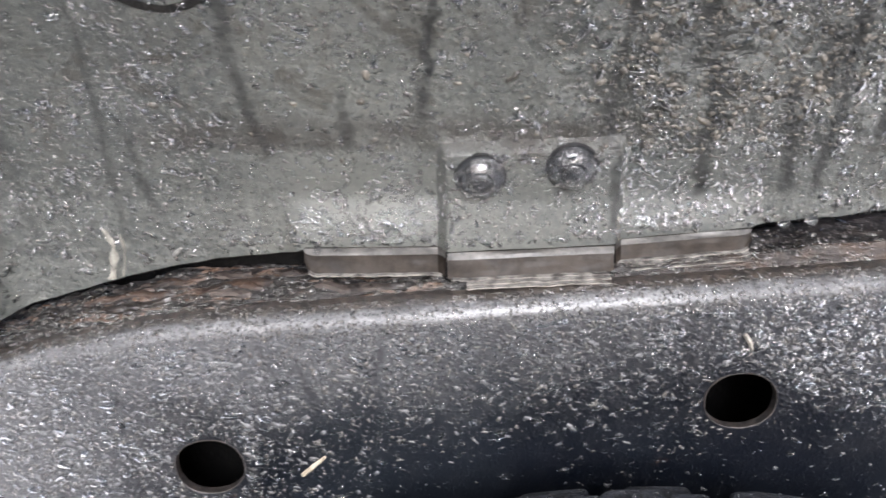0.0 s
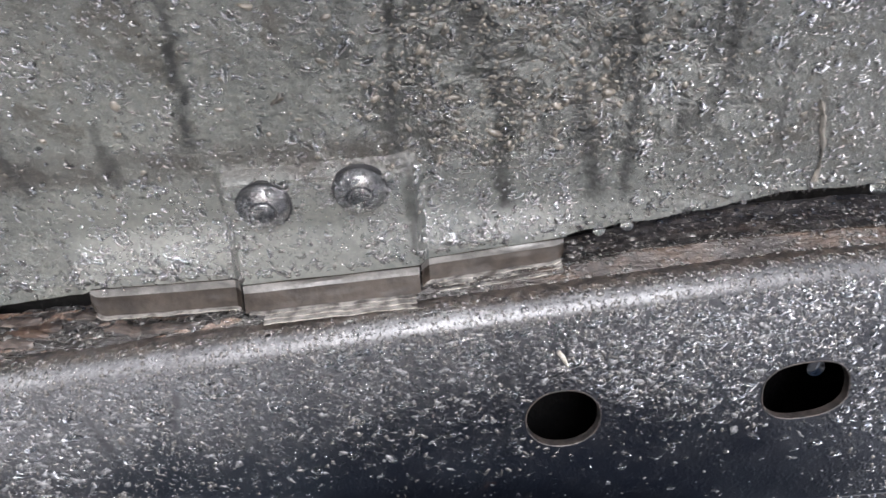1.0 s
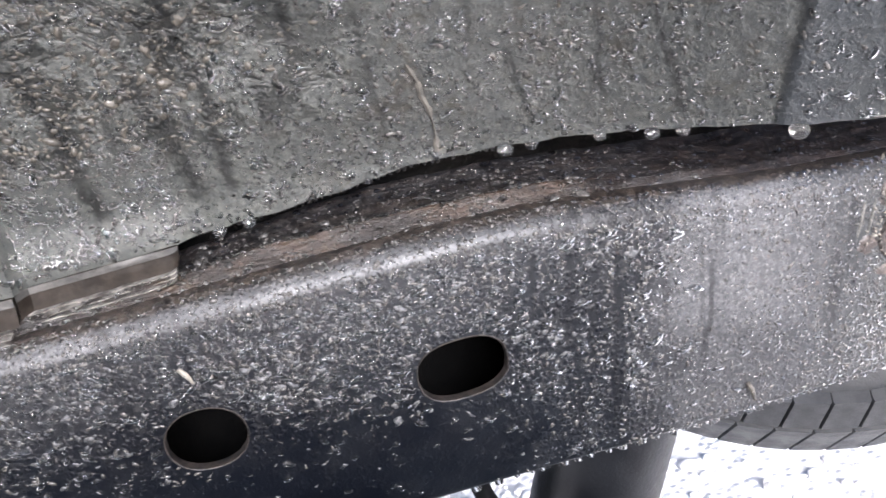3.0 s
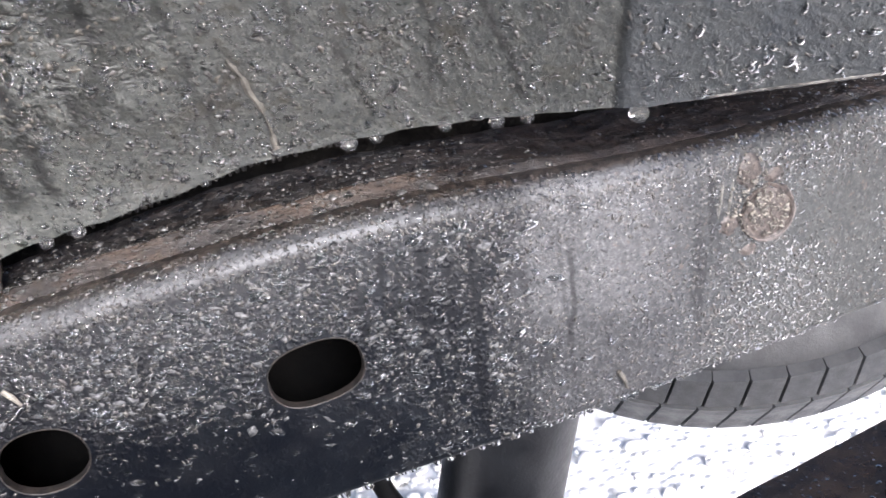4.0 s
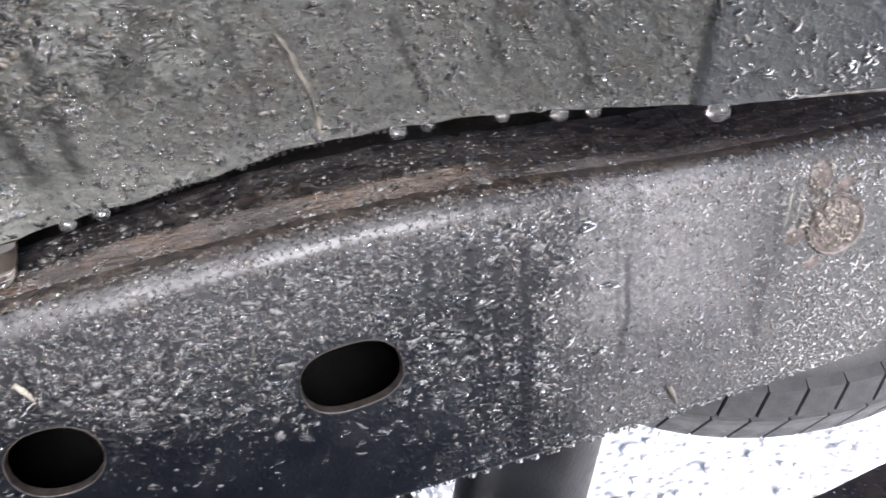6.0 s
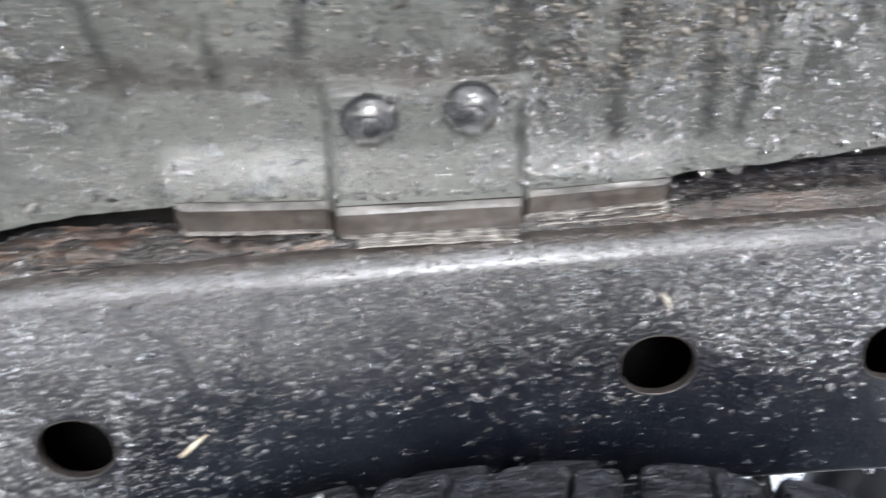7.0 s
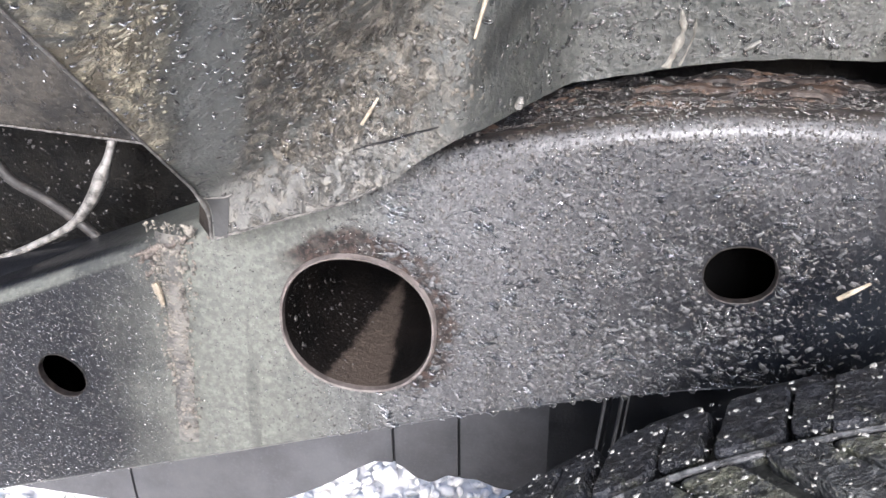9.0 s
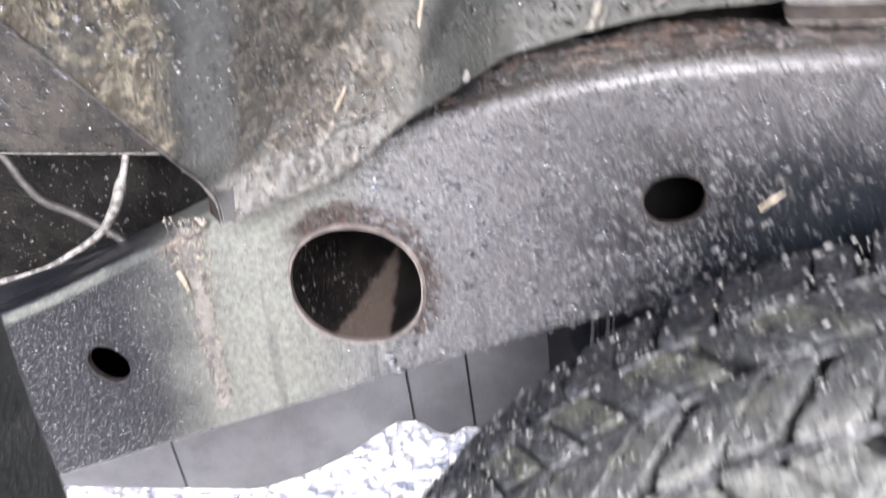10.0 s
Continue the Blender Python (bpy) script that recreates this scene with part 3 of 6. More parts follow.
def tube(points, radius, sides=10, ends=True):
    """A round tube along a smoothed line of points; radius may be one number or one a point."""
    pts = [Vector(p) for p in points]
    fine, rad = [], []
    rs = radius if isinstance(radius, (list, tuple)) else [radius] * len(pts)
    for i in range(len(pts) - 1):
        p0, p1, p2, p3 = pts[max(i - 1, 0)], pts[i], pts[i + 1], pts[min(i + 2, len(pts) - 1)]
        for k in range(8):
            u = k / 8
            fine.append(0.5 * ((2 * p1) + (p2 - p0) * u + (2 * p0 - 5 * p1 + 4 * p2 - p3) * u * u + (3 * p1 - p0 - 3 * p2 + p3) * u ** 3))
            rad.append(rs[i] * (1 - u) + rs[i + 1] * u)
    fine.append(pts[-1])
    rad.append(rs[-1])
    bm = bmesh.new()
    rings = []
    for i, p in enumerate(fine):
        d = (fine[min(i + 1, len(fine) - 1)] - fine[max(i - 1, 0)]).normalized()
        u = d.cross(Vector((0.3, 0.9, 0.2))).normalized()
        w = d.cross(u)
        rings.append([bm.verts.new(p + rad[i] * (math.cos(a) * u + math.sin(a) * w)) for a in (2 * math.pi * k / sides for k in range(sides))])
    for a, b in zip(rings, rings[1:]):
        for k in range(sides):
            bm.faces.new((a[k], a[(k + 1) % sides], b[(k + 1) % sides], b[k]))
    if ends:
        bm.faces.new(rings[0][::-1])
        bm.faces.new(rings[-1])
    bmesh.ops.recalc_face_normals(bm, faces=bm.faces)
    return bm


def lerp(x, xs, ys):
    return float(np.interp(x, xs, ys))


def step01(a, b, x):
    t = np.clip((x - a) / (b - a), 0, 1)
    return t * t * (3 - 2 * t)


def soft(v, k):
    return k * np.log1p(np.exp(np.clip(v / k, -40, 40)))


def wob(x, y, z, s):
    return noise.noise(Vector((x * s, y * s, z * s)))


# ---- the forms that the truck's parts follow ----
WEB = 0.384


def crest(x):
    """Height at which the rail's web rounds over into its top flange."""
    return lerp(x, (-1.2, -0.62, -0.50, -0.402, -0.367, -0.334, -0.301, -0.24, -0.182, -0.12, -0.055, 0.07, 0.2, 0.3, 0.36, 0.42, 0.47, 0.55, 0.65, 1.2),
                (0.34, 0.560, 0.620, 0.668, 0.685, 0.701, 0.712, 0.732, 0.747, 0.755, 0.758, 0.767, 0.775, 0.781, 0.781, 0.776, 0.771, 0.769, 0.769, 0.765))


def sill(x):
    """Height of the rail's lower edge."""
    return lerp(x, (-1.2, -0.62, -0.53, -0.44, -0.36, -0.285, -0.215, -0.149, -0.05, 0.1, 0.287, 0.43, 0.66, 1.2),
                (0.16, 0.400, 0.437, 0.474, 0.507, 0.538, 0.565, 0.587, 0.612, 0.631, 0.639, 0.642, 0.654, 0.665))


def liner_base(z):
    return np.interp(z, [0.70, 0.786, 0.824, 0.874, 0.90, 0.94, 1.0, 1.08], [0.432, 0.425, 0.4185, 0.399, 0.388, 0.365, 0.318, 0.22])


def liner_y(x, z):
    """Depth of the liner's face at a place along the rail and a height."""
    y = liner_base(z)
    left = step01(-0.235, -0.30, x)
    wing = 0.352 - 1.25 * soft(-x + 0.9 * z - 1.045, 0.006)
    y = y * (1 - left) + np.minimum(wing, y) * left
    y = y - 0.62 * soft(x - 0.375, 0.02)
    pad = step01(0.000, 0.006, x) * step01(0.103, 0.097, x) * step01(0.858, 0.850, z)
    flare = step01(-0.086, -0.081, x) * step01(0.182, 0.177, x) * step01(0.828, 0.800, z)
    y = y - 0.0035 * step01(0.4605, 0.4635, x)
    return y - (0.009 + 0.05 * np.clip(0.85 - z, 0, 0.06)) * pad - 0.0055 * flare * (1 - 0.6 * pad)


def liner_foot(x):
    """Height of the liner's lower edge."""
    return lerp(x, (-0.44, -0.428, -0.387, -0.355, -0.327, -0.313, -0.296, -0.27, -0.242, -0.226, -0.191, -0.156, -0.123, -0.085, -0.076, 0.0, 0.1, 0.174, 0.209, 0.241, 0.271, 0.301, 0.342, 0.388, 0.435, 0.469, 0.517, 0.567, 0.7),
                (0.656, 0.6625, 0.681, 0.695, 0.713, 0.727, 0.740, 0.748, 0.757, 0.762, 0.772, 0.781, 0.786, 0.789, 0.793, 0.793, 0.797, 0.803, 0.807, 0.810, 0.815, 0.819, 0.820, 0.820, 0.820, 0.819, 0.822, 0.825, 0.83))


def spline(values):
    """Rounds a table of heights so that the edges run as one smooth sweep."""
    k = np.ones(9) / 9
    return np.convolve(np.pad(values, 4, mode="edge"), k, mode="valid")


# holes in the rail's web: name, middle x and z, half length, half height, slant in degrees
HOLES = (("h", -0.133, 0.672, 0.0200, 0.0178, 8), ("h", 0.168, 0.7125, 0.0200, 0.0172, 0), ("slot", 0.2995, 0.7175, 0.0240, 0.0172, 4),
         ("big", -0.351, 0.600, 0.0485, 0.0475, 0), ("h", -0.561, 0.520, 0.0180, 0.0165, -35))


def hole_loop(h, n=40, grow=0.0):
    _, cx, cz, a, b, tilt = h
    a, b = a + grow, b + grow
    out = []
    power = 0.8 if h[0] == "slot" else 0.92
    for i in range(n):
        w = 2 * math.pi * i / n
        c, s = math.cos(w), math.sin(w)
        u, v = a * math.copysign(abs(c) ** power, c), b * math.copysign(abs(s) ** power, s)
        t = radians(tilt)
        out.append((cx + u * math.cos(t) - v * math.sin(t), cz + u * math.sin(t) + v * math.cos(t)))
    return out


def crust_z(x, y, zc):
    """Top of the dirt on the rail's flange."""
    v = (y - 0.3925) / 0.0755
    h = 0.0115 * min(1.0, max(0.0, v) * 6) ** 0.5 + 0.008 * v
    lump = 0.0030 * wob(x * 0.6, y, 0, 60) + 0.0016 * wob(x * 0.7, y, 1, 150) + 0.0006 * wob(x, y, 2, 380)
    ridge = 0.0035 * math.exp(-((y - 0.409 - 0.002 * wob(x, 0, 5, 20)) / 0.0035) ** 2) * float(step01(0.13, 0.2, x) * step01(0.40, 0.37, x))
    mound = 0.009 * max(0.0, wob(x, y, 8, 28)) * float(step01(-0.06, -0.12, x))
    h += 0.0040 * float(step01(-0.06, -0.12, x) * step01(-0.36, -0.28, x)) * v * v * 1.6
    h += 0.0078 * float(step01(0.17, 0.25, x) * step01(0.60, 0.50, x)) * v * v * 2.2
    lump *= 1 - 0.5 * float(step01(0.10, 0.20, x))
    return zc + 0.0015 + h + (lump + mound) * min(1, v * 4 + 0.25) + ridge


# ---- chassis rail ----
def make_rail():
    rail = thing("chassis_rail", (0.0, 0.42, 0.60), "wet black painted steel truck frame rail with round holes", "frame rail")
    xs = np.linspace(-1.15, 1.15, 231)
    top, low = spline(np.array([crest(x) for x in xs])), spline(np.array([sill(x) for x in xs]))
    rows = []
    for x, zc, zb in zip(xs, top, low):
        ring = []
        r = 0.016
        for k in range(7):  # rounded upper front corner
            a = math.pi / 2 * k / 6
            ring.append((x, WEB + r - r * math.cos(a), zc - 0.004 + r * math.sin(a)))
        ring += [(x, 0.438, zc + 0.0125), (x, 0.442, zc + 0.009), (x, 0.442, zc - 0.010)]
        ring += [(x, 0.470, zc - 0.014), (x, 0.470, zb + 0.004), (x, 0.466, zb)]
        for k in range(5):  # tighter lower front corner
            a = math.pi / 2 * k / 4
            ring.append((x, WEB + 0.006 - 0.006 * math.sin(a), zb + 0.006 - 0.006 * math.cos(a)))
        # inner skin, turned back so that the section is a closed hollow
        inner = [(x, WEB + 0.004, zb + 0.006), (x, 0.464, zb + 0.006), (x, 0.464, zc - 0.020), (x, 0.436, zc - 0.016), (x, 0.436, zc + 0.008), (x, WEB + 0.006, zc + 0.008)]
        rows.append((ring, inner))
    bm = sheet([r for r, _ in rows], closed=True)
    bm2 = sheet([r for _, r in rows], closed=True)
    bmesh.ops.reverse_faces(bm2, faces=bm2.faces)
    # inner faces take the material darkened for the shade inside
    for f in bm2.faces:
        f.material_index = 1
    tmp = bpy.data.meshes.new("tmp")
    bm2.to_mesh(tmp)
    bm2.free()
    bm.from_mesh(tmp)
    bpy.data.meshes.remove(tmp)
    bm.verts.ensure_lookup_table()
    n = len(rows)
    a, b = len(rows[0][0]), len(rows[0][1])
    for e in (0, n - 1):
        outer = [bm.verts[e * a + i] for i in range(a)]
        inn = [bm.verts[n * a + e * b + i] for i in range(b)]
        edges = [bm.edges.get((outer[i], outer[(i + 1) % a])) for i in range(a)] + [bm.edges.get((inn[i], inn[(i + 1) % b])) for i in range(b)]
        bmesh.ops.triangle_fill(bm, edges=edges, use_beauty=True)
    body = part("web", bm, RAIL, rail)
    body.data.materials.append(HOLLOW_SHADE)
    # cut the holes through the front wall
    cut = bmesh.new()
    for h in HOLES:
        loop = hole_loop(h)
        f = [cut.verts.new((x, WEB - 0.02, z)) for x, z in loop]
        depth = 0.12 if h[0] == "big" else 0.012
        k = [cut.verts.new((x, WEB + depth, z)) for x, z in loop]
        cut.faces.new(f)
        cut.faces.new(k[::-1])
        for i in range(len(f)):
            j = (i + 1) % len(f)
            cut.faces.new((f[j], f[i], k[i], k[j]))
    # small hole in the rail's rear wall, behind the slot
    loop = [(0.350 + 0.0060 * math.cos(2 * math.pi * i / 24), 0.680 + 0.006 * math.sin(2 * math.pi * i / 24)) for i in range(24)]
    f = [cut.verts.new((x, 0.458, z)) for x, z in loop]
    k = [cut.verts.new((x, 0.480, z)) for x, z in loop]
    cut.faces.new(f)
    cut.faces.new(k[::-1])
    for i in range(24):
        cut.faces.new((f[(i + 1) % 24], f[i], k[i], k[(i + 1) % 24]))
    bmesh.ops.recalc_face_normals(cut, faces=cut.faces)
    cutter = part("cutter", cut, RAIL, None)
    mod = body.modifiers.new("holes", "BOOLEAN")
    mod.object, mod.operation, mod.solver = cutter, "DIFFERENCE", "EXACT"
    deps = bpy.context.evaluated_depsgraph_get()
    deps.update()
    mesh = bpy.data.meshes.new_from_object(body.evaluated_get(deps))
    body.modifiers.clear()
    body.data = mesh
    for p in mesh.polygons:
        p.use_smooth = True
    mesh.set_sharp_from_angle(angle=radians(35))
    bpy.data.objects.remove(cutter)
    # bare, lightly rusted rims of the holes
    for h in HOLES:
        lip = bmesh.new()
        big = h[0] == "big"
        w = 0.0024 if big else 0.0005
        a, b, c, d = hole_loop(h, 56, w), hole_loop(h, 56, -0.0003), hole_loop(h, 56, -0.0006), hole_loop(h, 56, w * 0.4)
        rings = []
        for loop, y in ((a, WEB - 0.0002), (d, WEB - (0.0035 if big else 0.0006)), (b, WEB - (0.003 if big else 0.0003)), (c, WEB + 0.0045)):
            rings.append([lip.verts.new((x + 0.0004 * wob(x, y, z, 300), y, z)) for x, z in loop])
        for r, s in zip(rings, rings[1:]):
            for i in range(len(r)):
                j = (i + 1) % len(r)
                lip.faces.new((r[i], r[j], s[j], s[i]))
        bmesh.ops.recalc_face_normals(lip, faces=lip.faces)
        part("hole_rim", lip, PALE_RIM if big else EDGE_RUST, rail, "thin bare rusty rim of a hole")
    # the cross tube that ends in the large hole
    h = HOLES[3]
    bm = bmesh.new()
    rings = []
    for grow, y in ((-0.0008, WEB + 0.001), (-0.0012, WEB + 0.20), (-0.006, WEB + 0.202)):
        rings.append([bm.verts.new((x, y, z)) for x, z in hole_loop(h, 48, grow)])
    for r, s in zip(rings, rings[1:]):
        for i in range(len(r)):
            j = (i + 1) % len(r)
            bm.faces.new((r[i], r[j], s[j], s[i]))
    bm.faces.new(rings[-1])
    bmesh.ops.recalc_face_normals(bm, faces=bm.faces)
    bmesh.ops.reverse_faces(bm, faces=bm.faces)
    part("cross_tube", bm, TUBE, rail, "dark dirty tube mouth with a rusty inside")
    # weld bead down the rail's joint
    rows = []
    for k in range(200):
        u = k / 199
        z = 0.482 + (0.645 - 0.482) * u
        x = -0.469 - 0.004 * u + 0.002 * wob(z, 3, 1, 40)
        w = 0.0085 + 0.002 * wob(z, 7, 2, 60)
        rows.append([(x + w * c, WEB + 0.0005 - 0.0028 * max(0.0, 1 - c * c) * (0.5 + 0.3 * abs(math.sin(z * 900 + 2 * c * c + 5 * wob(z, 1, 8, 60))) + 0.7 * abs(wob(z, c, 4, 190))), z) for c in (-1, -0.6, -0.2, 0.2, 0.6, 1)])
    part("weld_bead", sheet(rows), WELD, rail, "lumpy weld bead with pale dirt and rust")
    # packed rust and dirt lying on the top flange
    rows = [[(x, y, crust_z(x, y, float(np.interp(x, xs, top)))) for y in np.linspace(0.3925, 0.441, 34)] for x in np.linspace(-0.45, 0.80, 700)]
    part("rust_crust", sheet(rows), CRUST, rail, "brown rust scale and packed dirt along the top flange", 0)
    # loose scales of rust lying along the flange
    rs = np.random.default_rng(41)
    for k in range(16):
        fx = float(rs.uniform(-0.25, -0.02))
        fy, half, wide = float(rs.uniform(0.403, 0.432)), float(rs.uniform(0.010, 0.024)), float(rs.uniform(0.0018, 0.0042))
        skew = float(rs.normal(0, 0.05))
        r, b = [], []
        for u in np.linspace(-1, 1, 17):
            x = fx + half * u
            w = wide * math.sqrt(max(0.02, 1 - u * u)) * (1 + 0.5 * wob(x, k, 0, 160))
            y = fy + skew * half * u + 0.0015 * wob(x, k, 3, 60)
            z = crust_z(x, y, float(np.interp(x, xs, top))) + 0.0012
            r.append([Vector((x, y + c * w, z + 0.0010 * (1 - c * c) + 0.0008 * wob(x, c, k, 260))) for c in (-1, -0.6, 0, 0.6, 1)])
            b.append([p - Vector((0, 0, 0.0022)) for p in r[-1]])
        part("rust_scale", sheet(r, b), (SCALE_PALE, SCALE_RUST, SCALE_DARK)[k % 3], rail)
    # round weld nut with a dirty collar
    c = Vector((0.5555, WEB, 0.7355))
    nut = lathe([(0.0, 0.0016), (0.006, 0.0018), (0.0105, 0.0014), (0.0128, 0.0006), (0.0142, 0.0005), (0.0152, 0.0014), (0.0163, 0.0015), (0.0174, -0.001)], c, (0, -1, 0), 48)
    for v in nut.verts:
        v.co += 0.0013 * Vector((wob(*v.co, 200), 0.8 * wob(*v.co, 170), wob(*v.co, 190)))
    part("weld_plug", nut, NUT, rail, "round rusty weld plug crusted with dirt")
    ring = [c + Vector((0.0160 * math.cos(a), -0.0014, 0.0160 * math.sin(a))) for a in np.linspace(-2.2, 0.15, 14)]
    part("weld_ring", tube(ring, [0.0003] + [0.0009] * 12 + [0.0003], 6), PALE_RIM, rail, "pale worn edge of the weld plug")
    for dx, dz, rx, rz, seed in ((-0.0105, 0.0265, 0.0085, 0.0095, 3), (-0.0235, -0.0015, 0.0070, 0.0065, 8), (0.004, 0.0215, 0.0075, 0.0045, 5), (-0.012, -0.019, 0.0065, 0.0035, 6)):
        lump = bmesh.new()
        bmesh.ops.create_icosphere(lump, subdivisions=3, radius=1)
        for v in lump.verts:
            k = 1 + 0.28 * wob(*v.co, 1.6 + 0.1 * seed) + 0.10 * wob(*v.co, 5 + seed)
            v.co = c + Vector((dx + rx * k * v.co.x, 0.001 + 0.0022 * k * v.co.y, dz + rz * k * v.co.z))
        part("weld_lump", lump, NUT, rail, "lump of rusty weld spatter and dirt")
    for dx in (-0.0305, -0.0245):
        ridge = [c + Vector((dx + 0.004 * u, 0.0002, 0.004 + 0.021 * u)) for u in np.linspace(0, 1, 6)]
        part("weld_ridge", tube(ridge, [0.0004, 0.0009, 0.0011, 0.0010, 0.0008, 0.0003], 8), WELD, rail, "short painted ridge beside the weld plug")
    return rail


WELD = simple("painted_weld", (0.045, 0.0455, 0.043), (0.145, 0.140, 0.125), 90, (0.4, 0.6), 0.002)
PALE_RIM = simple("pale_rusty_rim", (0.07, 0.06, 0.055), (0.16, 0.14, 0.13), 60, (0.4, 0.7), 0.001)
MUD_WELD = simple("dirty_weld", (0.045, 0.042, 0.037), (0.23, 0.212, 0.178), 260, (0.45, 0.7), 0.0015)
SCALE_PALE = simple("pale_rust_scale", (0.014, 0.011, 0.0095), (0.058, 0.046, 0.039), 150, (0.35, 0.65), 0.0012)
SCALE_RUST = simple("orange_rust_scale", (0.008, 0.0048, 0.0035), (0.034, 0.019, 0.011), 130, (0.45, 0.7), 0.0012)
SCALE_DARK = simple("black_rust_scale", (0.004, 0.0032, 0.0028), (0.016, 0.012, 0.010), 130, (0.25, 0.5), 0.0012)
TUBE = tube_steel()
NUT = simple("rusty_weld", (0.018, 0.0150, 0.0135), (0.088, 0.072, 0.064), 320, (0.35, 0.6), 0.0015)
make_rail()


# ---- wheel-arch liner ----
def liner_point(x, z, off=0.0):
    """A place on the liner and the way out of it."""
    e = 0.002
    y = float(liner_y(x, z))
    dx = (float(liner_y(x + e, z)) - float(liner_y(x - e, z))) / (2 * e)
    dz = (float(liner_y(x, z + e)) - float(liner_y(x, z - e))) / (2 * e)
    n = Vector((dx, -1, dz)).normalized()
    return Vector((x, y, z)) + off * n, n


def make_liner():
    liner = thing("wheel_arch_liner", (0.0, 0.40, 0.80), "wet grey-black moulded plastic wheel-arch liner spattered with mud", "wheel liner")
    xs = np.unique(np.concatenate([np.linspace(-0.43, 0.64, 215), np.linspace(-0.004, 0.012, 9), np.linspace(0.093, 0.106, 9), np.linspace(0.459, 0.465, 7)]))
    rows, back = [], []
    for x in xs:
        z0 = liner_foot(x)
        if x < -0.08 or x > 0.175:
            z0 += 0.0012 * wob(x, 0, 3, 60) + 0.0006 * wob(x, 0, 4, 260)
        zs = [z0 + (1.0 - z0) * (k / 66) for k in range(67)]
        row, rear = [], []
        for z in zs:
            p, n = liner_point(x, z)
            p = p + 0.0010 * wob(x, z, 0, 25) * n
            row.append(p)
            rear.append(p - 0.003 * n)
        rows.append(row)
        back.append(rear)
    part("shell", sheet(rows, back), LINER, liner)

    def lip(x0, x1, top, drop, out, round0, round1, layered, label):
        """A folded flange that hangs under the liner's lower edge."""
        r, b = [], []
        for x in np.linspace(x0, x1, 36):
            zt = liner_foot(x) + top
            yt = float(liner_y(x, zt)) - 0.0012
            d = drop
            for on, gap in ((round0, x - x0), (round1, x1 - x)):
                if on and gap < 0.008:
                    d = drop * (0.45 + 0.55 * math.sqrt(max(0.0, 1 - (1 - gap / 0.008) ** 2)))
            d += 0.0006 * wob(x, 1, 0, 90)
            prof = [Vector((x, yt - out * (k / 7) ** 1.5 + 0.0008 * wob(x, k / 7, 2, 30), zt - d * k / 7)) for k in range(8)]
            r.append(prof)
            b.append([p + Vector((0, 0.0024, 0.0004)) for p in prof])
        part("lip", sheet(r, b), LINER_LIP, liner, label)
        # paler upper band: the lip's wet reflection is in its colour
        band = [[p + Vector((0, -0.0007 - 0.0003 * wob(p.x, 2, 9, 70), 0.0003)) for p in q[:3]] for q in r]
        part("lip_band", sheet(band, [[p + Vector((0, 0.0006, 0)) for p in q] for q in band]), LIP_BAND, liner, "pale wet upper band of the lip")
        # turned-out foot of the lip, in two thin layers
        for drop_k, reach in ((-0.0006, 0.0036), (0.0006, 0.0072), (0.0017, 0.0105)):
            if drop_k > layered:
                continue
            f, g = [], []
            for q in r[1 if drop_k < 0 else 4:-1]:
                p = q[-1] + Vector((0, 0.0010, -drop_k))
                e = 0.0005 * wob(p.x, drop_k * 900, 0, 90) + 0.0003 * wob(p.x, drop_k * 900, 3, 300)
                f.append([p, p + Vector((0, -0.5 * reach, -0.0002 + e)), p + Vector((0, -reach, -0.0005 + e))])
                g.append([v + Vector((0, 0.0002, -0.0008)) for v in f[-1]])
            part("lip_foot", sheet(f, g), LIP_FOOT, liner, "pale turned-out foot of the lip")

    lip(-0.0755, 0.0045, 0.0005, 0.0145, 0.003, True, False, 0.0, "smooth folded lip")
    lip(0.0055, 0.0975, -0.0005, 0.0138, 0.004, False, False, 0.01, "smooth folded lip under the riveted pad")
    lip(0.0985, 0.1745, 0.000, 0.0115, 0.003, False, True, 0.002, "smooth folded lip")
    # step behind the pad's lip; pale tubes for light on the tip's lower edge
    part("lit_edge", tube([liner_point(x, liner_foot(x) + 0.0008, 0.0004)[0] for x in np.linspace(-0.427, -0.335, 12)], 0.0007, 6), LIP_EDGE, liner, "pale plastic edge, toned as catching light")
    part("lit_edge", tube([liner_point(x, liner_foot(x) + 0.0008, 0.0004)[0] for x in np.linspace(0.495, 0.635, 14)], 0.0006, 6), LIP_EDGE, liner, "pale plastic edge, toned as catching light")
    part("lit_edge", tube([liner_point(-0.4297, z, 0.0004)[0] for z in np.linspace(0.664, 0.90, 14)], 0.0008, 6), LIP_EDGE, liner, "pale plastic edge, toned as catching light")
    # ribbed rubber seal behind the lower edge
    bm = bmesh.new()
    rs = np.random.default_rng(52)
    for x in np.arange(0.205, 0.345, 0.0036):
        x = float(x + rs.normal(0, 0.0003))
        zt, long, w = liner_foot(x) + 0.002, float(rs.uniform(0.0036, 0.0052)), float(rs.uniform(0.0012, 0.0016))
        y = float(liner_y(x, zt)) + 0.0042
        ring = [[bm.verts.new((x + w * k * math.cos(a), y + 0.0012 * k * math.sin(a), zt - long * d)) for a in (0, 1.05, 2.09, 3.14, 4.19, 5.24)] for d, k in ((0, 1.0), (0.7, 0.95), (1.0, 0.5))]
        for p, q in zip(ring, ring[1:]):
            for i in range(6):
                bm.faces.new((p[i], p[(i + 1) % 6], q[(i + 1) % 6], q[i]))
        bm.faces.new(ring[-1])
    bmesh.ops.recalc_face_normals(bm, faces=bm.faces)
    part("ribbed_seal", bm, SEAL, liner, "ribbed black rubber seal")
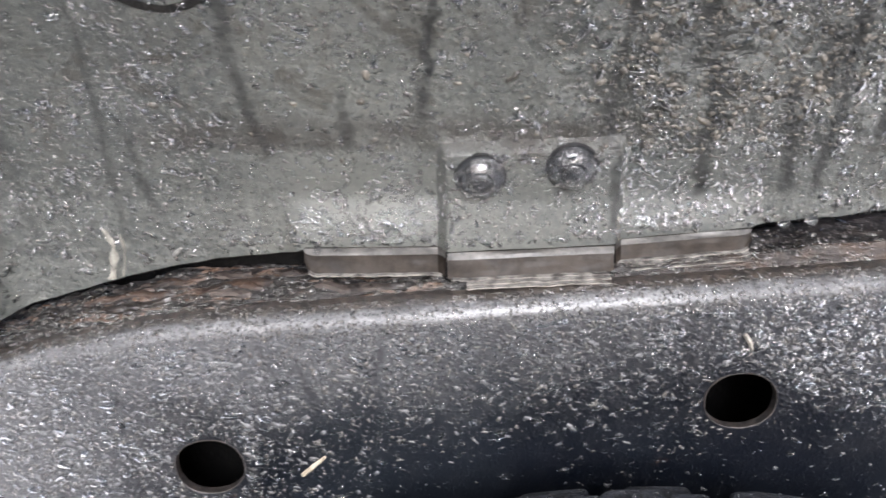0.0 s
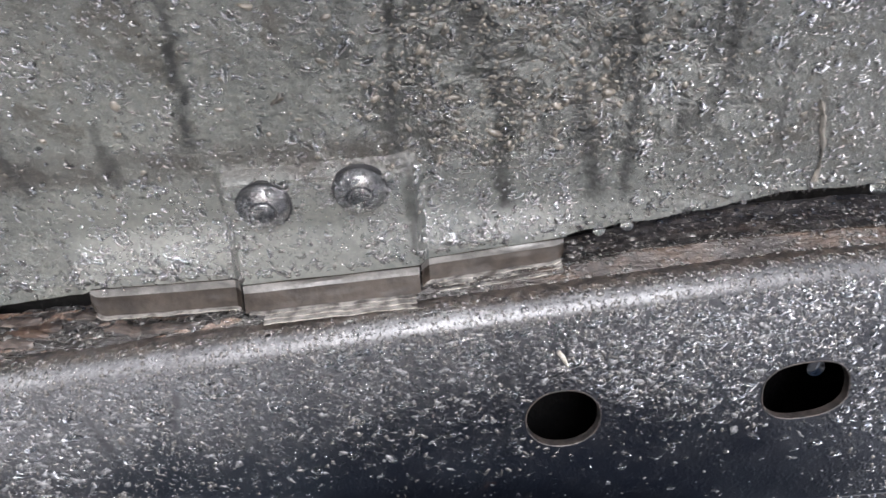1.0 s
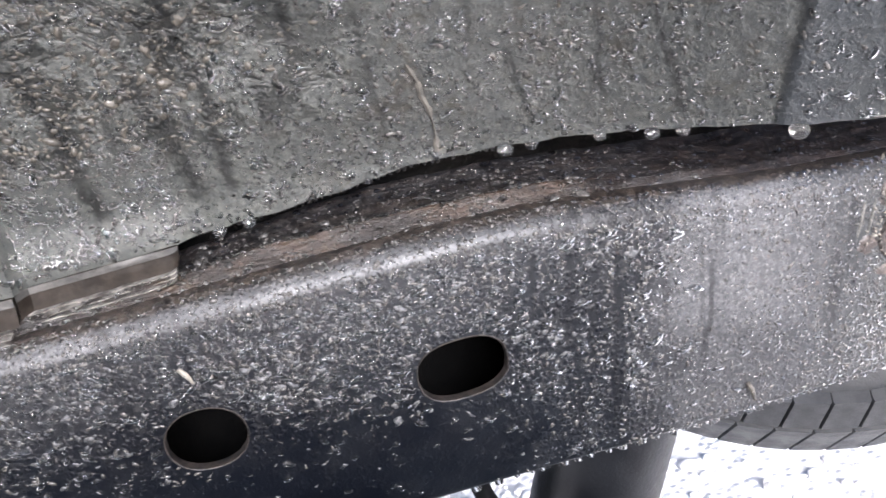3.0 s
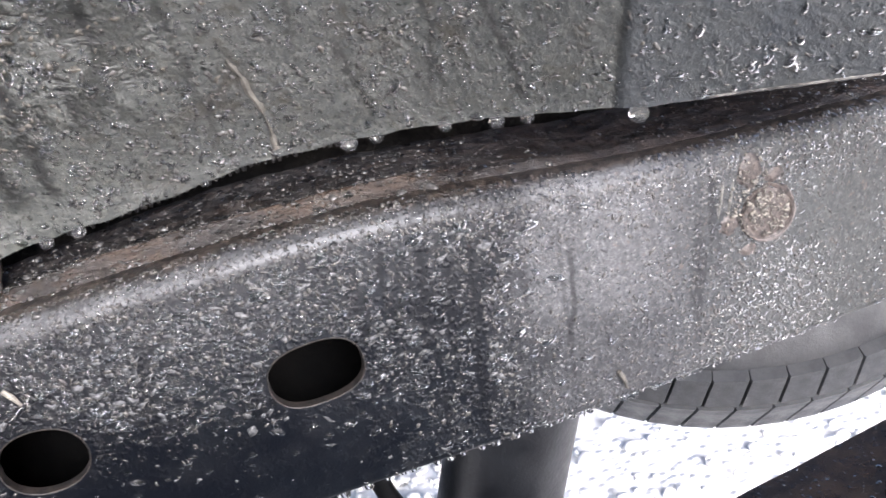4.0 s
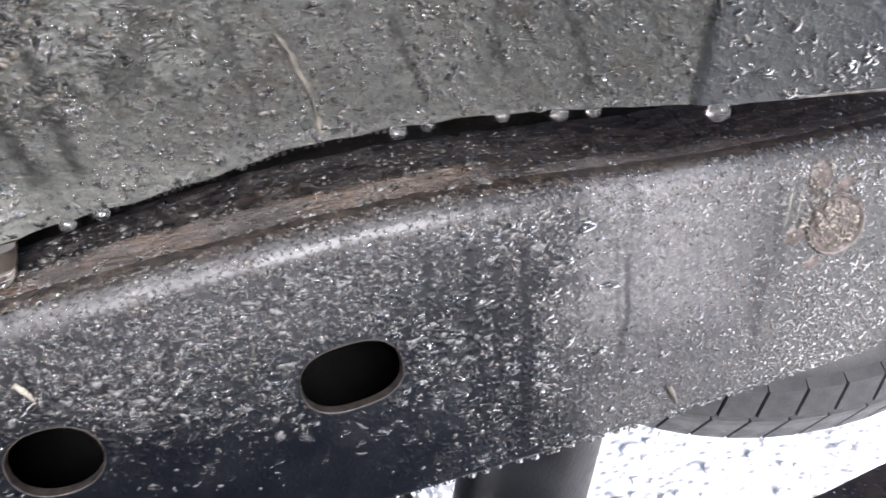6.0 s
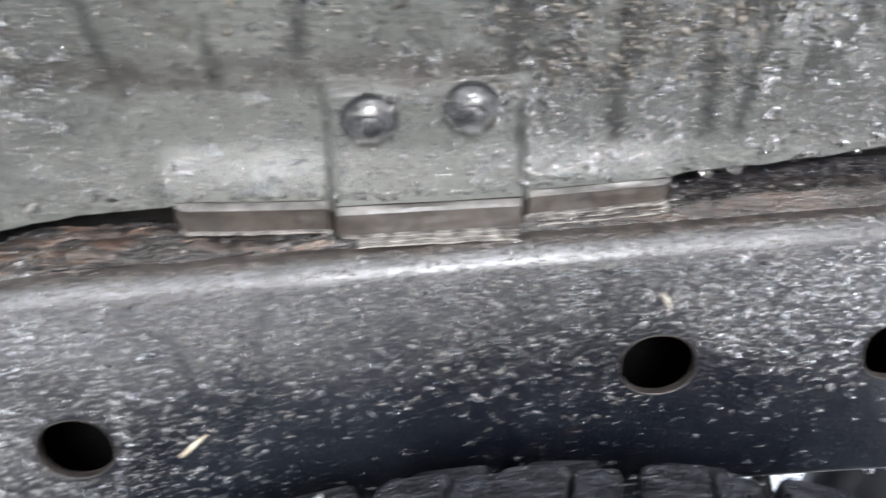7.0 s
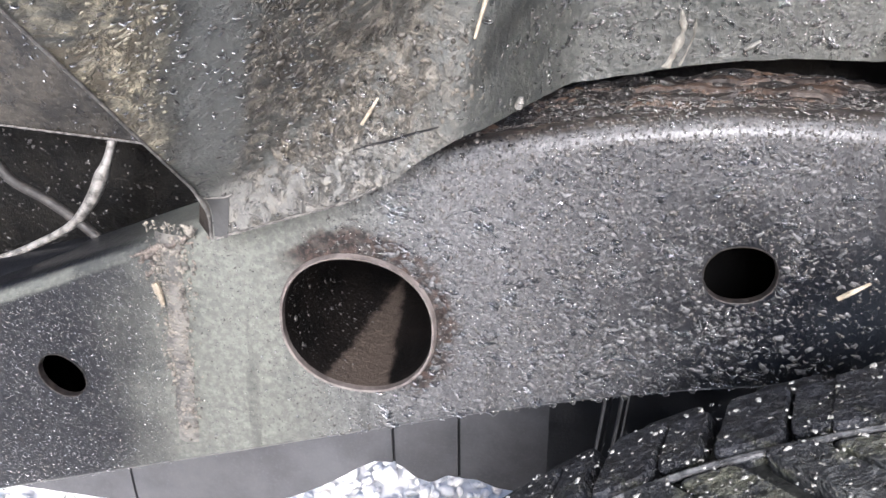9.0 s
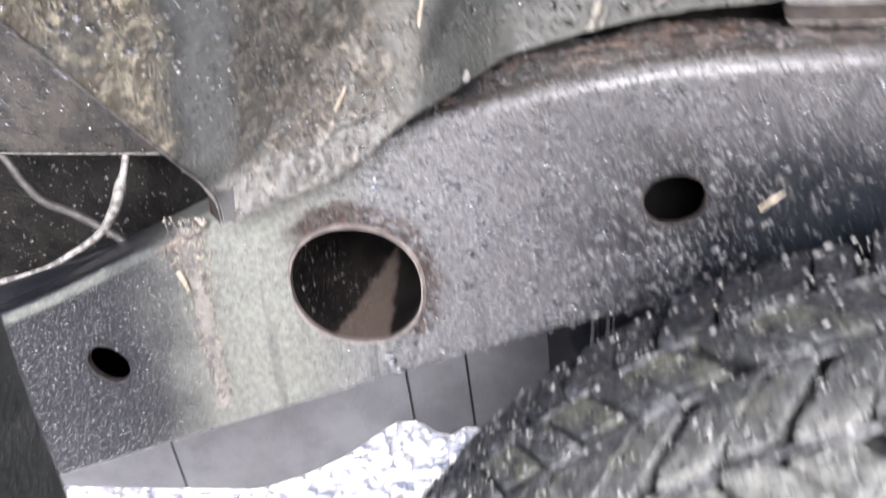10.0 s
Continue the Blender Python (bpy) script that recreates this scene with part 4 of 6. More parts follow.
    # two push rivets on the pad
    for x, z in ((0.0235, 0.8375), (0.0715, 0.8425)):
        p, n = liner_point(x, z)
        rivet = lathe([(0.0060, 0.0060), (0.0066, 0.0066), (0.0072, 0.0070), (0.0098, 0.0055), (0.0118, 0.0035), (0.0131, 0.001), (0.0133, -0.002)], p, n, 40)
        for v in rivet.verts:
            v.co += 0.0003 * Vector((wob(*v.co, 260), wob(*v.co, 250), wob(*v.co, 240)))
        head = part("push_rivet", rivet, RIVET, liner, "glossy wet black push rivet")
        part("pin", lathe([(0.0, 0.0085), (0.004, 0.0084), (0.0058, 0.0077), (0.0062, 0.0070), (0.0062, 0.0045)], p, n, 28), RIVET, head)
        # black ring: the shadow round the rivet, built as a part
        part("rivet_shadow_ring", lathe([(0.0126, -0.001), (0.0130, 0.0006), (0.0138, 0.0006), (0.0145, -0.001)], p, n, 40), BLACK, liner, "dark ring for the shadow round the rivet")
    # dark sunk disc that stands for a round hole high on the liner
    p, n = liner_point(-0.122, 0.950)
    part("plug", lathe([(0.0, -0.004), (0.022, -0.004), (0.026, 0.002), (0.030, 0.003), (0.033, 0.0005), (0.034, -0.003)], p, n, 40), DARK, liner, "dark sunk disc in place of a round hole")
    # front wall of the wheel house, beyond the wing
    r, b = [], []
    # outer end is unseen, lengthened to shade the rail's left end
    for y in np.linspace(-0.40, 0.135, 22):
        col = [Vector((-0.425 + 0.006 * wob(y, z, 2, 9), y + 0.02 * (z - 0.75), z)) for z in np.linspace(0.42, 1.0, 24)]
        r.append(col)
        b.append([p - Vector((0.004, 0, 0)) for p in col])
    part("front_wall", sheet(r, b), BODY, liner, "mud-spattered front wall of the wheel house")
    # unseen roof out towards the fender's lip, added to block sky light
    r, b = [], []
    for x in np.linspace(-0.43, 0.64, 30):
        col = []
        for k in range(9):
            u = k / 8
            y = float(liner_y(x, 1.0)) * (1 - u) + 0.10 * u
            col.append(Vector((x, y - 0.001, 1.001 + 0.105 * math.sin(u * 1.4) / math.sin(1.4) + 0.002 * wob(x, y, 4, 14))))
        r.append(col)
        b.append([p + Vector((0, 0, 0.004)) for p in col])
    part("sky_blocker", sheet(r, b), LINER, liner)
    # folded corner tab at the liner's lowest tip
    r, b = [], []
    for k in range(8):
        u = k / 7
        z = 0.662 + 0.040 * u
        p, _ = liner_point(-0.4295, z)
        r.append([p, p + Vector((-0.012 * (1 - u) ** 0.5 - 0.001, 0.012 * (1 - 0.4 * u), 0.004))])
        b.append([q + Vector((0, 0.002, 0.001)) for q in r[-1]])
    part("corner_tab", sheet(r, b), LINER_LIP, liner, "small folded corner tab")

    # folded tab beside the tip and the crease above the lower edge
    r = []
    for u in np.linspace(0, 1, 8):
        z = 0.6655 + 0.0265 * u
        r.append([liner_point(-0.4275 + w * (0.0075 + 0.0025 * u), z, 0.0010)[0] for w in (0.0, 0.35, 0.7, 1.0)])
    part("corner_slot", sheet(r, [[p + Vector((0, 0.0008, 0)) for p in q] for q in r]), TAB, liner, "smooth dark grey corner tab")
    part("tab_edge", tube([liner_point(-0.4288 - 0.0012 * u, 0.6635 + 0.036 * u, 0.0012)[0] for u in np.linspace(0, 1, 7)], [0.0003, 0.0006, 0.0007, 0.0010, 0.0016, 0.0014, 0.0003], 8), LIP_EDGE, liner, "thin pale edge of the corner")
    part("tab_edge", tube([liner_point(-0.4285 + 0.0135 * u, 0.6935 - 0.0012 * math.sin(3 * u) + 0.0035 * max(0.0, u - 0.7), 0.0010)[0] for u in np.linspace(0, 1, 7)], 0.0006, 8), LIP_EDGE, liner, "thin pale edge of the corner")
    pts = ((-0.352, 0.7255), (-0.341, 0.7310), (-0.330, 0.7350), (-0.318, 0.7405), (-0.306, 0.7455), (-0.292, 0.7540))
    # thin black tube stands for the shade in the crease
    part("crease", tube([liner_point(x, z, 0.0)[0] for x, z in pts], [0.0002, 0.0005, 0.0007, 0.0007, 0.0006, 0.0003], 6), BLACK, liner, "dark line for the shade in the crease above the liner's edge")

    def smear(points, width, label, material=MUD):
        """A run of dried mud on the liner's face."""
        r = []
        pts = []
        for (xa, za), (xb, zb) in zip(points, points[1:]):
            pts += [(xa + (xb - xa) * k / 8, za + (zb - za) * k / 8) for k in range(8)]
        pts.append(points[-1])
        for i, (x, z) in enumerate(pts):
            w = width * (0.65 + 0.6 * wob(x, z, 3, 180))
            w *= min(1, (i + 1) / 4)
            row = []
            for c in (-1, -0.5, 0, 0.5, 1):
                row.append(liner_point(x + c * w, z, 0.0004 + 0.0012 * (1 - c * c))[0])
            r.append(row)
        part("mud_run", sheet(r), material, liner, label)

    smear([(-0.3425, 0.836), (-0.344, 0.832), (-0.346, 0.826), (-0.347, 0.822)], 0.0045, "pale bluish smear", SMEAR)
    smear([(-0.190, 0.806), (-0.186, 0.795), (-0.187, 0.788), (-0.189, 0.779), (-0.191, 0.773)], 0.0026, "pale dried run of mud", PALE_RUN)
    smear([(-0.181, 0.802), (-0.180, 0.792), (-0.182, 0.782), (-0.184, 0.775)], 0.0012, "pale dried run of mud", PALE_RUN)
    smear([(0.297, 0.872), (0.302, 0.862), (0.303, 0.855), (0.306, 0.848), (0.308, 0.838), (0.309, 0.824)], 0.0019, "pale dried run of mud")
    return liner


LINER_LIP = simple("smooth_lip_plastic", (0.0075, 0.0058, 0.0046), (0.0275, 0.0225, 0.0182), 34, (0.40, 0.65), 0.0008, fine=190.0, Specular_IOR_Level=0.10)
LIP_BAND = simple("wet_lip_band", (0.022, 0.0215, 0.020), (0.062, 0.059, 0.054), 90, (0.4, 0.6), 0.001, fine=260.0)
LIP_FOOT = simple("pale_lip_foot", (0.035, 0.032, 0.029), (0.20, 0.190, 0.175), 150, (0.3, 0.5), 0.0004)
SEAL = simple("wet_seal_rubber", (0.0025, 0.0023, 0.0022), (0.009, 0.008, 0.0075), 200, (0.2, 0.45), 0.0004)
TAB = simple("grey_tab_plastic", (0.026, 0.027, 0.027), (0.050, 0.051, 0.050), 40, (0.35, 0.55), 0.0006)
# pale tone for edges, with the light they catch in the colour
LIP_EDGE = simple("pale_lit_edge", (0.030, 0.028, 0.026), (0.17, 0.163, 0.152), 160, (0.3, 0.5), 0.0004)
make_liner()


# ---- body around the wheel house ----
def make_body():
    body = thing("truck_bed", (0.0, 0.48, 0.70), "dark closing sheets in place of the pickup bed's underside and inner side", "truck bed", kind="structure")
    # plain dark sheets, added to close the gaps and keep light out
    part("inner_wheel_house", box((-0.44, 0.473, 0.70), (1.4, 0.488, 1.02)), DARK, body)
    part("cavity_back", box((-1.3, 0.60, 0.50), (-0.45, 0.615, 1.02)), HOLLOW_SHADE, body)
    part("cavity_side", box((-0.45, 0.489, 0.66), (-0.435, 0.599, 1.02)), HOLLOW_SHADE, body)
    part("cavity_top", box((-1.3, 0.28, 1.021), (-0.435, 0.615, 1.035)), HOLLOW_SHADE, body)


make_body()


# ---- wheel ----
AXLE_X, AXLE_Z, RADIUS, TREAD_Y = 0.103, 0.245, 0.468, 0.193


def make_wheel():
    wheel = thing("wheel", (AXLE_X, TREAD_Y, AXLE_Z - RADIUS), "wet black all-terrain tyre with chunky mossy tread on the ground", "wheel")
    R, Y = RADIUS, TREAD_Y
    prof = [(R - 0.17, Y - 0.10), (R - 0.085, Y - 0.137), (R - 0.04, Y - 0.135), (R - 0.024, Y - 0.121), (R - 0.0175, Y - 0.095), (R - 0.0125, Y),
            (R - 0.0175, Y + 0.095), (R - 0.024, Y + 0.121), (R - 0.04, Y + 0.135), (R - 0.085, Y + 0.137), (R - 0.17, Y + 0.10)]
    part("carcass", lathe(prof, (AXLE_X, 0, AXLE_Z), (0, 1, 0), 140), MOSS, wheel, "groove floor and sidewalls, dull with moss and mud")
    q = R - 0.168
    part("rim", lathe([(0.0, Y - 0.055), (0.06, Y - 0.055), (q - 0.047, Y - 0.035), (q - 0.017, Y - 0.085), (q, Y - 0.10), (q, Y + 0.10), (q - 0.017, Y + 0.095), (q - 0.027, Y - 0.005), (0.0, Y - 0.005)],
                      (AXLE_X, 0, AXLE_Z), (0, 1, 0), 60), SHOCK, wheel, "steel rim")

    def block_mesh(ya, yb, half, skew, notch, cut, step, seed):
        """One tread block at the wheel's top, about the axle: two lobes parted by a sipe, with a lower step on a shoulder."""
        bm = bmesh.new()
        cy = (ya + yb) / 2

        def at(u, y, r):
            a = u + skew * (y - cy)
            return (r * math.sin(a), y, r * math.cos(a))

        def lobe(u0, u1, y0, y1, sink, lean):
            cu, hu, my, ky = (u0 + u1) / 2, (u1 - u0) / 2, (y0 + y1) / 2, (y1 - y0) / 2
            outline = []
            for i in range(28):
                w = 2 * math.pi * (i + 0.5) / 28
                c, d = math.cos(w), math.sin(w)
                u, v = math.copysign(abs(c) ** 0.28, c), math.copysign(abs(d) ** 0.28, d)
                if v < -0.8 and abs(u) < 0.4:
                    v += notch / ky
                u *= 1 + 0.07 * noise.noise(Vector((u * 2, v * 2, seed + u0 * 50)))
                v *= 1 + 0.05 * noise.noise(Vector((v * 2, u * 2, seed + 7.0)))
                outline.append((cu + hu * u + lean * v * hu, my + ky * v))
            rings = []
            for r, k in ((R - 0.022, 1.02), (R - 0.0065 - sink, 1.0), (R - 0.0022 - sink, 0.975), (R - 0.0003 - sink, 0.90)):
                rings.append([bm.verts.new(at(cu + (u - cu) * k, my + (y - my) * k, r - 0.010 * ((y - Y) / 0.13) ** 2)) for u, y in outline])
            for p, q in zip(rings, rings[1:]):
                for i in range(len(p)):
                    j = (i + 1) % len(p)
                    bm.faces.new((p[i], p[j], q[j], q[i]))
            bm.faces.new(rings[-1])

        lobe(-half, half * cut - 0.0018, ya, yb, 0.0, 0.10)
        lobe(half * cut + 0.0018, half, ya + 0.004, yb - 0.003, 0.0012, 0.10)
        if step:  # lower ledge beside the shoulder block
            y0, y1 = (yb - 0.004, yb + 0.012) if step > 0 else (ya - 0.012, ya + 0.004)
            lobe(-half * 0.55, half * 0.75, y0, y1, 0.0065, 0.0)
        bmesh.ops.recalc_face_normals(bm, faces=bm.faces)
        mesh = bpy.data.meshes.new("tread_block")
        bm.to_mesh(mesh)
        bm.free()
        return finish(mesh, TYRE, 30)

    # thin ribs in the grooves between block rows, pale for their wet highlights
    for y, r, seed in ((-0.0785, R - 0.0085, 1), (-0.0265, R - 0.0050, 2), (0.0275, R - 0.0050, 3), (0.0795, R - 0.0085, 4)):
        line = []
        for k in range(61):
            a = -1.5 + 2.6 * k / 60
            p = r + 0.0012 * wob(a, seed, 0, 9)
            line.append((AXLE_X + p * math.sin(a), Y + y + 0.0010 * wob(a, seed, 5, 14), AXLE_Z + p * math.cos(a)))
        part("groove_rib", tube(line, [0.0019 + 0.0007 * wob(k, seed, 3, 0.4) for k in range(61)], 8), GROOVE_RIB, wheel, "rib in the tread groove, pale for its wet highlight")
    count = 48
    half = math.pi / count
    rows = ((-0.129, -0.0805, 0.92, 0.5, 0.005, 0.25, -1), (-0.0765, -0.0285, 0.91, -1.6, 0.008, -0.1, 0), (-0.0245, 0.0255, 0.90, 1.6, 0.010, 0.1, 0), (0.0295, 0.0775, 0.91, -1.6, 0.008, -0.1, 0), (0.0815, 0.128, 0.92, 0.5, 0.006, 0.2, 1))
    for k, (ya, yb, wide, skew, notch, cut, step) in enumerate(rows):
        meshes = [block_mesh(Y + ya, Y + yb, half * wide, skew, notch, cut, step, 3 * k + q) for q in range(3)]
        for i in range(count):
            ob = new("tread_block", meshes[(i * 2 + k) % 3])
            ob.parent = wheel
            ob.matrix_parent_inverse = wheel.matrix_basis.inverted()
            a = 2 * math.pi * (i + 0.5 * (k % 2)) / count + 0.010 * math.sin(i * 2.1 + k)
            ob.matrix_basis = Matrix.Translation((AXLE_X, 0, AXLE_Z)) @ Matrix.Rotation(a, 4, "Y")
    return wheel


make_wheel()


# ---- under the truck ----
def make_spare():
    c, tilt = Vector((0.935, 1.096, 0.562)), Vector((-0.35, -0.78, 1)).normalized()
    spare = thing("spare_wheel", c - 0.12 * tilt, "dusty grey spare tyre slung flat under the truck bed", "spare wheel")
    prof = [(0.248, -0.0868), (0.31, -0.1302), (0.3968, -0.1364), (0.4365, -0.1116), (0.4538, -0.062), (0.4588, 0.0), (0.4538, 0.062), (0.4414, 0.1029), (0.4278, 0.119), (0.3968, 0.1339), (0.31, 0.1277), (0.248, 0.0868)]
    part("carcass", lathe(prof, c, tilt, 96), SPARE, spare)
    part("winch_arm", tube([(0.945, 0.466, 0.71), (0.940, 0.70, 0.665), (0.935, 1.090, 0.578)], 0.014, 10), BLACK, spare, "black steel arm that carries the spare")
    part("rim", lathe([(0.0, -0.0248), (0.186, -0.0372), (0.2356, 0.0744), (0.2542, 0.093), (0.2542, -0.093), (0.2232, -0.0744), (0.0, -0.0496)], c, tilt, 48), SHOCK, spare)
    turn = tilt.to_track_quat("Z", "Y").to_matrix()
    for row, (h0, h1, r0, r1) in enumerate(((0.056, 0.109, 0.4644, 0.4476), (-0.05, 0.05, 0.4675, 0.4675), (-0.109, -0.056, 0.4476, 0.4644))):
        bm = bmesh.new()
        half = 0.0461
        ring = []
        for r, k in ((-0.015, 1.0), (0.0, 1.0), (0.003, 0.93)):
            ring.append([bm.verts.new(((rr + r) * math.cos(a * k + 0.36 * (h - h0)), (rr + r) * math.sin(a * k + 0.36 * (h - h0)), h)) for a, h, rr in ((-half, h0, r0), (half, h0, r0), (half, h1, r1), (-half, h1, r1))])
        for a, b in zip(ring, ring[1:]):
            for i in range(4):
                bm.faces.new((a[i], a[(i + 1) % 4], b[(i + 1) % 4], b[i]))
        bm.faces.new(ring[-1])
        bmesh.ops.recalc_face_normals(bm, faces=bm.faces)
        mesh = bpy.data.meshes.new("tread_block")
        bm.to_mesh(mesh)
        bm.free()
        finish(mesh, SPARE, 30)
        for i in range(66):
            ob = new("tread_block", mesh)
            ob.parent = spare
            ob.matrix_parent_inverse = spare.matrix_basis.inverted()
            ob.matrix_basis = Matrix.Translation(c) @ turn.to_4x4() @ Matrix.Rotation(2 * math.pi * (i + 0.5 * row) / 66, 4, "Z")


def make_under():
    shock = thing("shock_absorber", (0.38, 0.55, 0.25), "dark grey steel shock absorber tube leaning behind the rail", "shock absorber")
    axis = Vector((0.045, 0, 0.15)).normalized()
    low = Vector((0.415, 0.55, 0.45)) - 0.27 * axis
    part("tube", lathe([(0.0, 0), (0.045, 0), (0.051, 0.004), (0.052, 0.01), (0.052, 0.60), (0.0, 0.60)], low, axis, 48), SHOCK, shock)
    part("collar", lathe([(0.052, 0.0), (0.054, 0.002), (0.054, 0.016), (0.052, 0.018)], low + 0.05 * axis, axis, 48), SHOCK, shock)
    part("eye", lathe([(0.012, -0.03), (0.028, -0.03), (0.028, 0.03), (0.012, 0.03)], low - 0.02 * axis, (0, 1, 0), 24), BLACK, shock)
    rod = thing("brake_line", (0.33, 0.55, 0.45), "thin black brake line hanging behind the rail", "brake line")
    part("hose", tube([(0.305, 0.55, 0.60), (0.318, 0.55, 0.54), (0.326, 0.55, 0.50), (0.340, 0.55, 0.46), (0.36, 0.55, 0.40), (0.375, 0.55, 0.30)], 0.008, 10), BLACK, rod)
    spring = thing("leaf_spring", (0.6, 0.395, 0.45), "wet rusty dark steel leaf spring under the rail", "leaf spring")
    for k, (x0, x1) in enumerate(((0.30, 1.05), (0.30, 0.95), (0.30, 0.82))):
        r, b = [], []
        for x in np.linspace(x0, x1, 30):
            z = 0.495 + 0.178 * (x - 0.545) + 0.10 * (x - 0.62) ** 2 - 0.0115 * k
            e = 0.0008 * wob(x, k, 0, 60)
            prof = [(0.360, -0.003), (0.3625, 0.0), (0.395, 0.0006), (0.4275, 0.0), (0.430, -0.003)]
            r.append([Vector((x, y + e, z + d)) for y, d in prof])
            b.append([Vector((x, y + e, z - 0.0095 - d * 0.3)) for y, d in prof])
        part("leaf", sheet(r, b), SPRING, spring)
    shield = thing("heat_shield", (-0.5, 0.66, 0.15), "plain grey sheet shield with dark upright seams", "heat shield")
    foot = ((-1.1, -0.77, -0.60, -0.520, -0.468, -0.424, -0.405, -0.380, -0.360, -0.346, -0.328, -0.309, -0.297, -0.275, -0.253, -0.20, 0.30),
            (0.100, 0.116, 0.125, 0.160, 0.192, 0.226, 0.245, 0.256, 0.250, 0.238, 0.235, 0.250, 0.249, 0.251, 0.244, 0.245, 0.245))
    seams = ((-0.700, 0.004), (-0.370, 0.0022), (-0.296, 0.0048))
    edges = [-1.1, *(x for x, _ in seams), -0.20, 0.30]
    for a, c in zip(edges, edges[1:]):
        r, b = [], []
        for x in np.linspace(a + (0.0016 if a != -0.20 else 0.0), c - (0.0016 if c != -0.20 else 0.0), 16):
            col = [Vector((x - 0.10 * (z - 0.3), 0.65 + 0.004 * wob(x, z, 0, 5), z)) for z in np.linspace(lerp(x, *foot), 0.62, 14)]
            r.append(col)
            b.append([p + Vector((0, 0.012, 0)) for p in col])
        # dark last sheet stands in for axle parts that are not built
        part("sheet", sheet(r, b), SHIELD if c < 0.1 else SHOCK, shield)
    part("backing", box((-1.1, 0.664, 0.43), (0.30, 0.672, 0.62), 0), BLACK, shield)
    for s, w in seams:
        z0 = lerp(s, *foot)
        part("seam", tube([(s - 0.10 * (z - 0.3), 0.656, z) for z in (z0 - 0.001, 0.35, 0.5)], w, 8), BLACK, shield)
    pipe = thing("brake_pipe", (-0.16, 0.55, 0.42), "pair of thin grey upright brake pipes", "brake pipe")
    for x in (-0.166, -0.152):
        part("pipe", tube([(x, 0.468, 0.615), (x, 0.53, 0.60), (x + 0.001, 0.55, 0.50), (x + 0.002, 0.55, 0.42), (x + 0.003, 0.55, 0.32)], 0.004, 8), SHOCK, pipe)


make_spare()
make_under()


# ---- loom and panels in the cavity ahead of the liner ----
def make_cavity():
    panel = thing("mud_panel", (-0.58, 0.44, 0.70), "dark greenish plastic panel with a straight lower edge", "panel")
    r, b = [], []
    for x in np.linspace(-1.0, -0.45, 24):
        col = [Vector((x, 0.452 - 0.25 * (z - 0.674) + 0.003 * wob(x, z, 0, 12), z)) for z in np.linspace(0.674, 0.98, 16)]
        r.append(col)
        b.append([p + Vector((0, 0.003, 0)) for p in col])
    part("sheet", sheet(r, b), PANEL, panel)
    part("edge", tube([q[0] + Vector((0, -0.0004, 0.0004)) for q in r[::4] + [r[-1]]], 0.0009, 6), LIP_EDGE, panel, "thin pale edge")
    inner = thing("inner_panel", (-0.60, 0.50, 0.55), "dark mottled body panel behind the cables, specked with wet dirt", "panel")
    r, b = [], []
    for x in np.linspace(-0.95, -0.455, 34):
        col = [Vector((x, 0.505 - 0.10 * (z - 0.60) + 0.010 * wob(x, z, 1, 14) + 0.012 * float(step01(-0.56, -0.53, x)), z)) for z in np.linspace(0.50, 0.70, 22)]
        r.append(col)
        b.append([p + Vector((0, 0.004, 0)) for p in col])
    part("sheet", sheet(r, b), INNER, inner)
    cable = thing("wiring_cable", (-0.60, 0.43, 0.58), "pale taped cable sagging in the dark cavity", "cable")
    part("sleeve", tube([(-0.545, 0.47, 0.70), (-0.549, 0.452, 0.662), (-0.553, 0.447, 0.648), (-0.562, 0.444, 0.628), (-0.578, 0.442, 0.608), (-0.602, 0.440, 0.592), (-0.640, 0.440, 0.572), (-0.70, 0.44, 0.555)],
                        [0.0025, 0.003, 0.0050, 0.0045, 0.0032, 0.0028, 0.0028, 0.0028]), CABLE, cable)
    loom = thing("wiring_loom", (-0.60, 0.44, 0.60), "dusty grey wire running along the rail", "cable")
    part("wire", tube([(-0.70, 0.46, 0.70), (-0.655, 0.455, 0.672), (-0.640, 0.452, 0.650), (-0.625, 0.450, 0.633), (-0.600, 0.447, 0.624), (-0.575, 0.444, 0.612), (-0.556, 0.442, 0.600), (-0.548, 0.445, 0.592)], 0.0038), CABLE_DARK, loom)
    br = thing("clip_bracket", (-0.60, 0.42, 0.57), "grey sheet bracket on the rail's top", "bracket")
    r, b = [], []
    for u in np.linspace(0, 1, 8):
        x = -0.68 + 0.135 * u
        z = 0.545 + 0.050 * u
        r.append([Vector((x, 0.405, z)), Vector((x, 0.425, z + 0.012)), Vector((x, 0.445, z + 0.013))])
        b.append([p + Vector((0, 0.001, -0.0025)) for p in r[-1]])
    part("plate", sheet(r, b), SHOCK, br)


make_cavity()


# ---- small loose things ----
def stick(name, a, b, radius, material, label, category):
    a, b = Vector(a), Vector(b)
    m = (a + b) / 2 + Vector((0.0004, -0.0003, 0.0006))
    ob = part(name, tube([a, a.lerp(m, 0.9), m, b], [radius, radius * 1.1, radius, radius * 0.6], 7), material, None)
    return tagged(ob, label, category)


stick("straw", (-0.0795, 0.3825, 0.6670), (-0.0655, 0.3822, 0.6795), 0.0013, STRAW, "short pale straw stuck to the wet rail", "straw")
for a, b, rad in (((-0.287, 0.826), (-0.2925, 0.791), 0.0012), ((-0.345, 0.742), (-0.337, 0.757), 0.0009)):
    p, q = liner_point(*a, 0.0012)[0], liner_point(*b, 0.0012)[0]
    stick("straw", p, q, rad, STRAW, "dry yellow straw stuck to the liner", "straw")
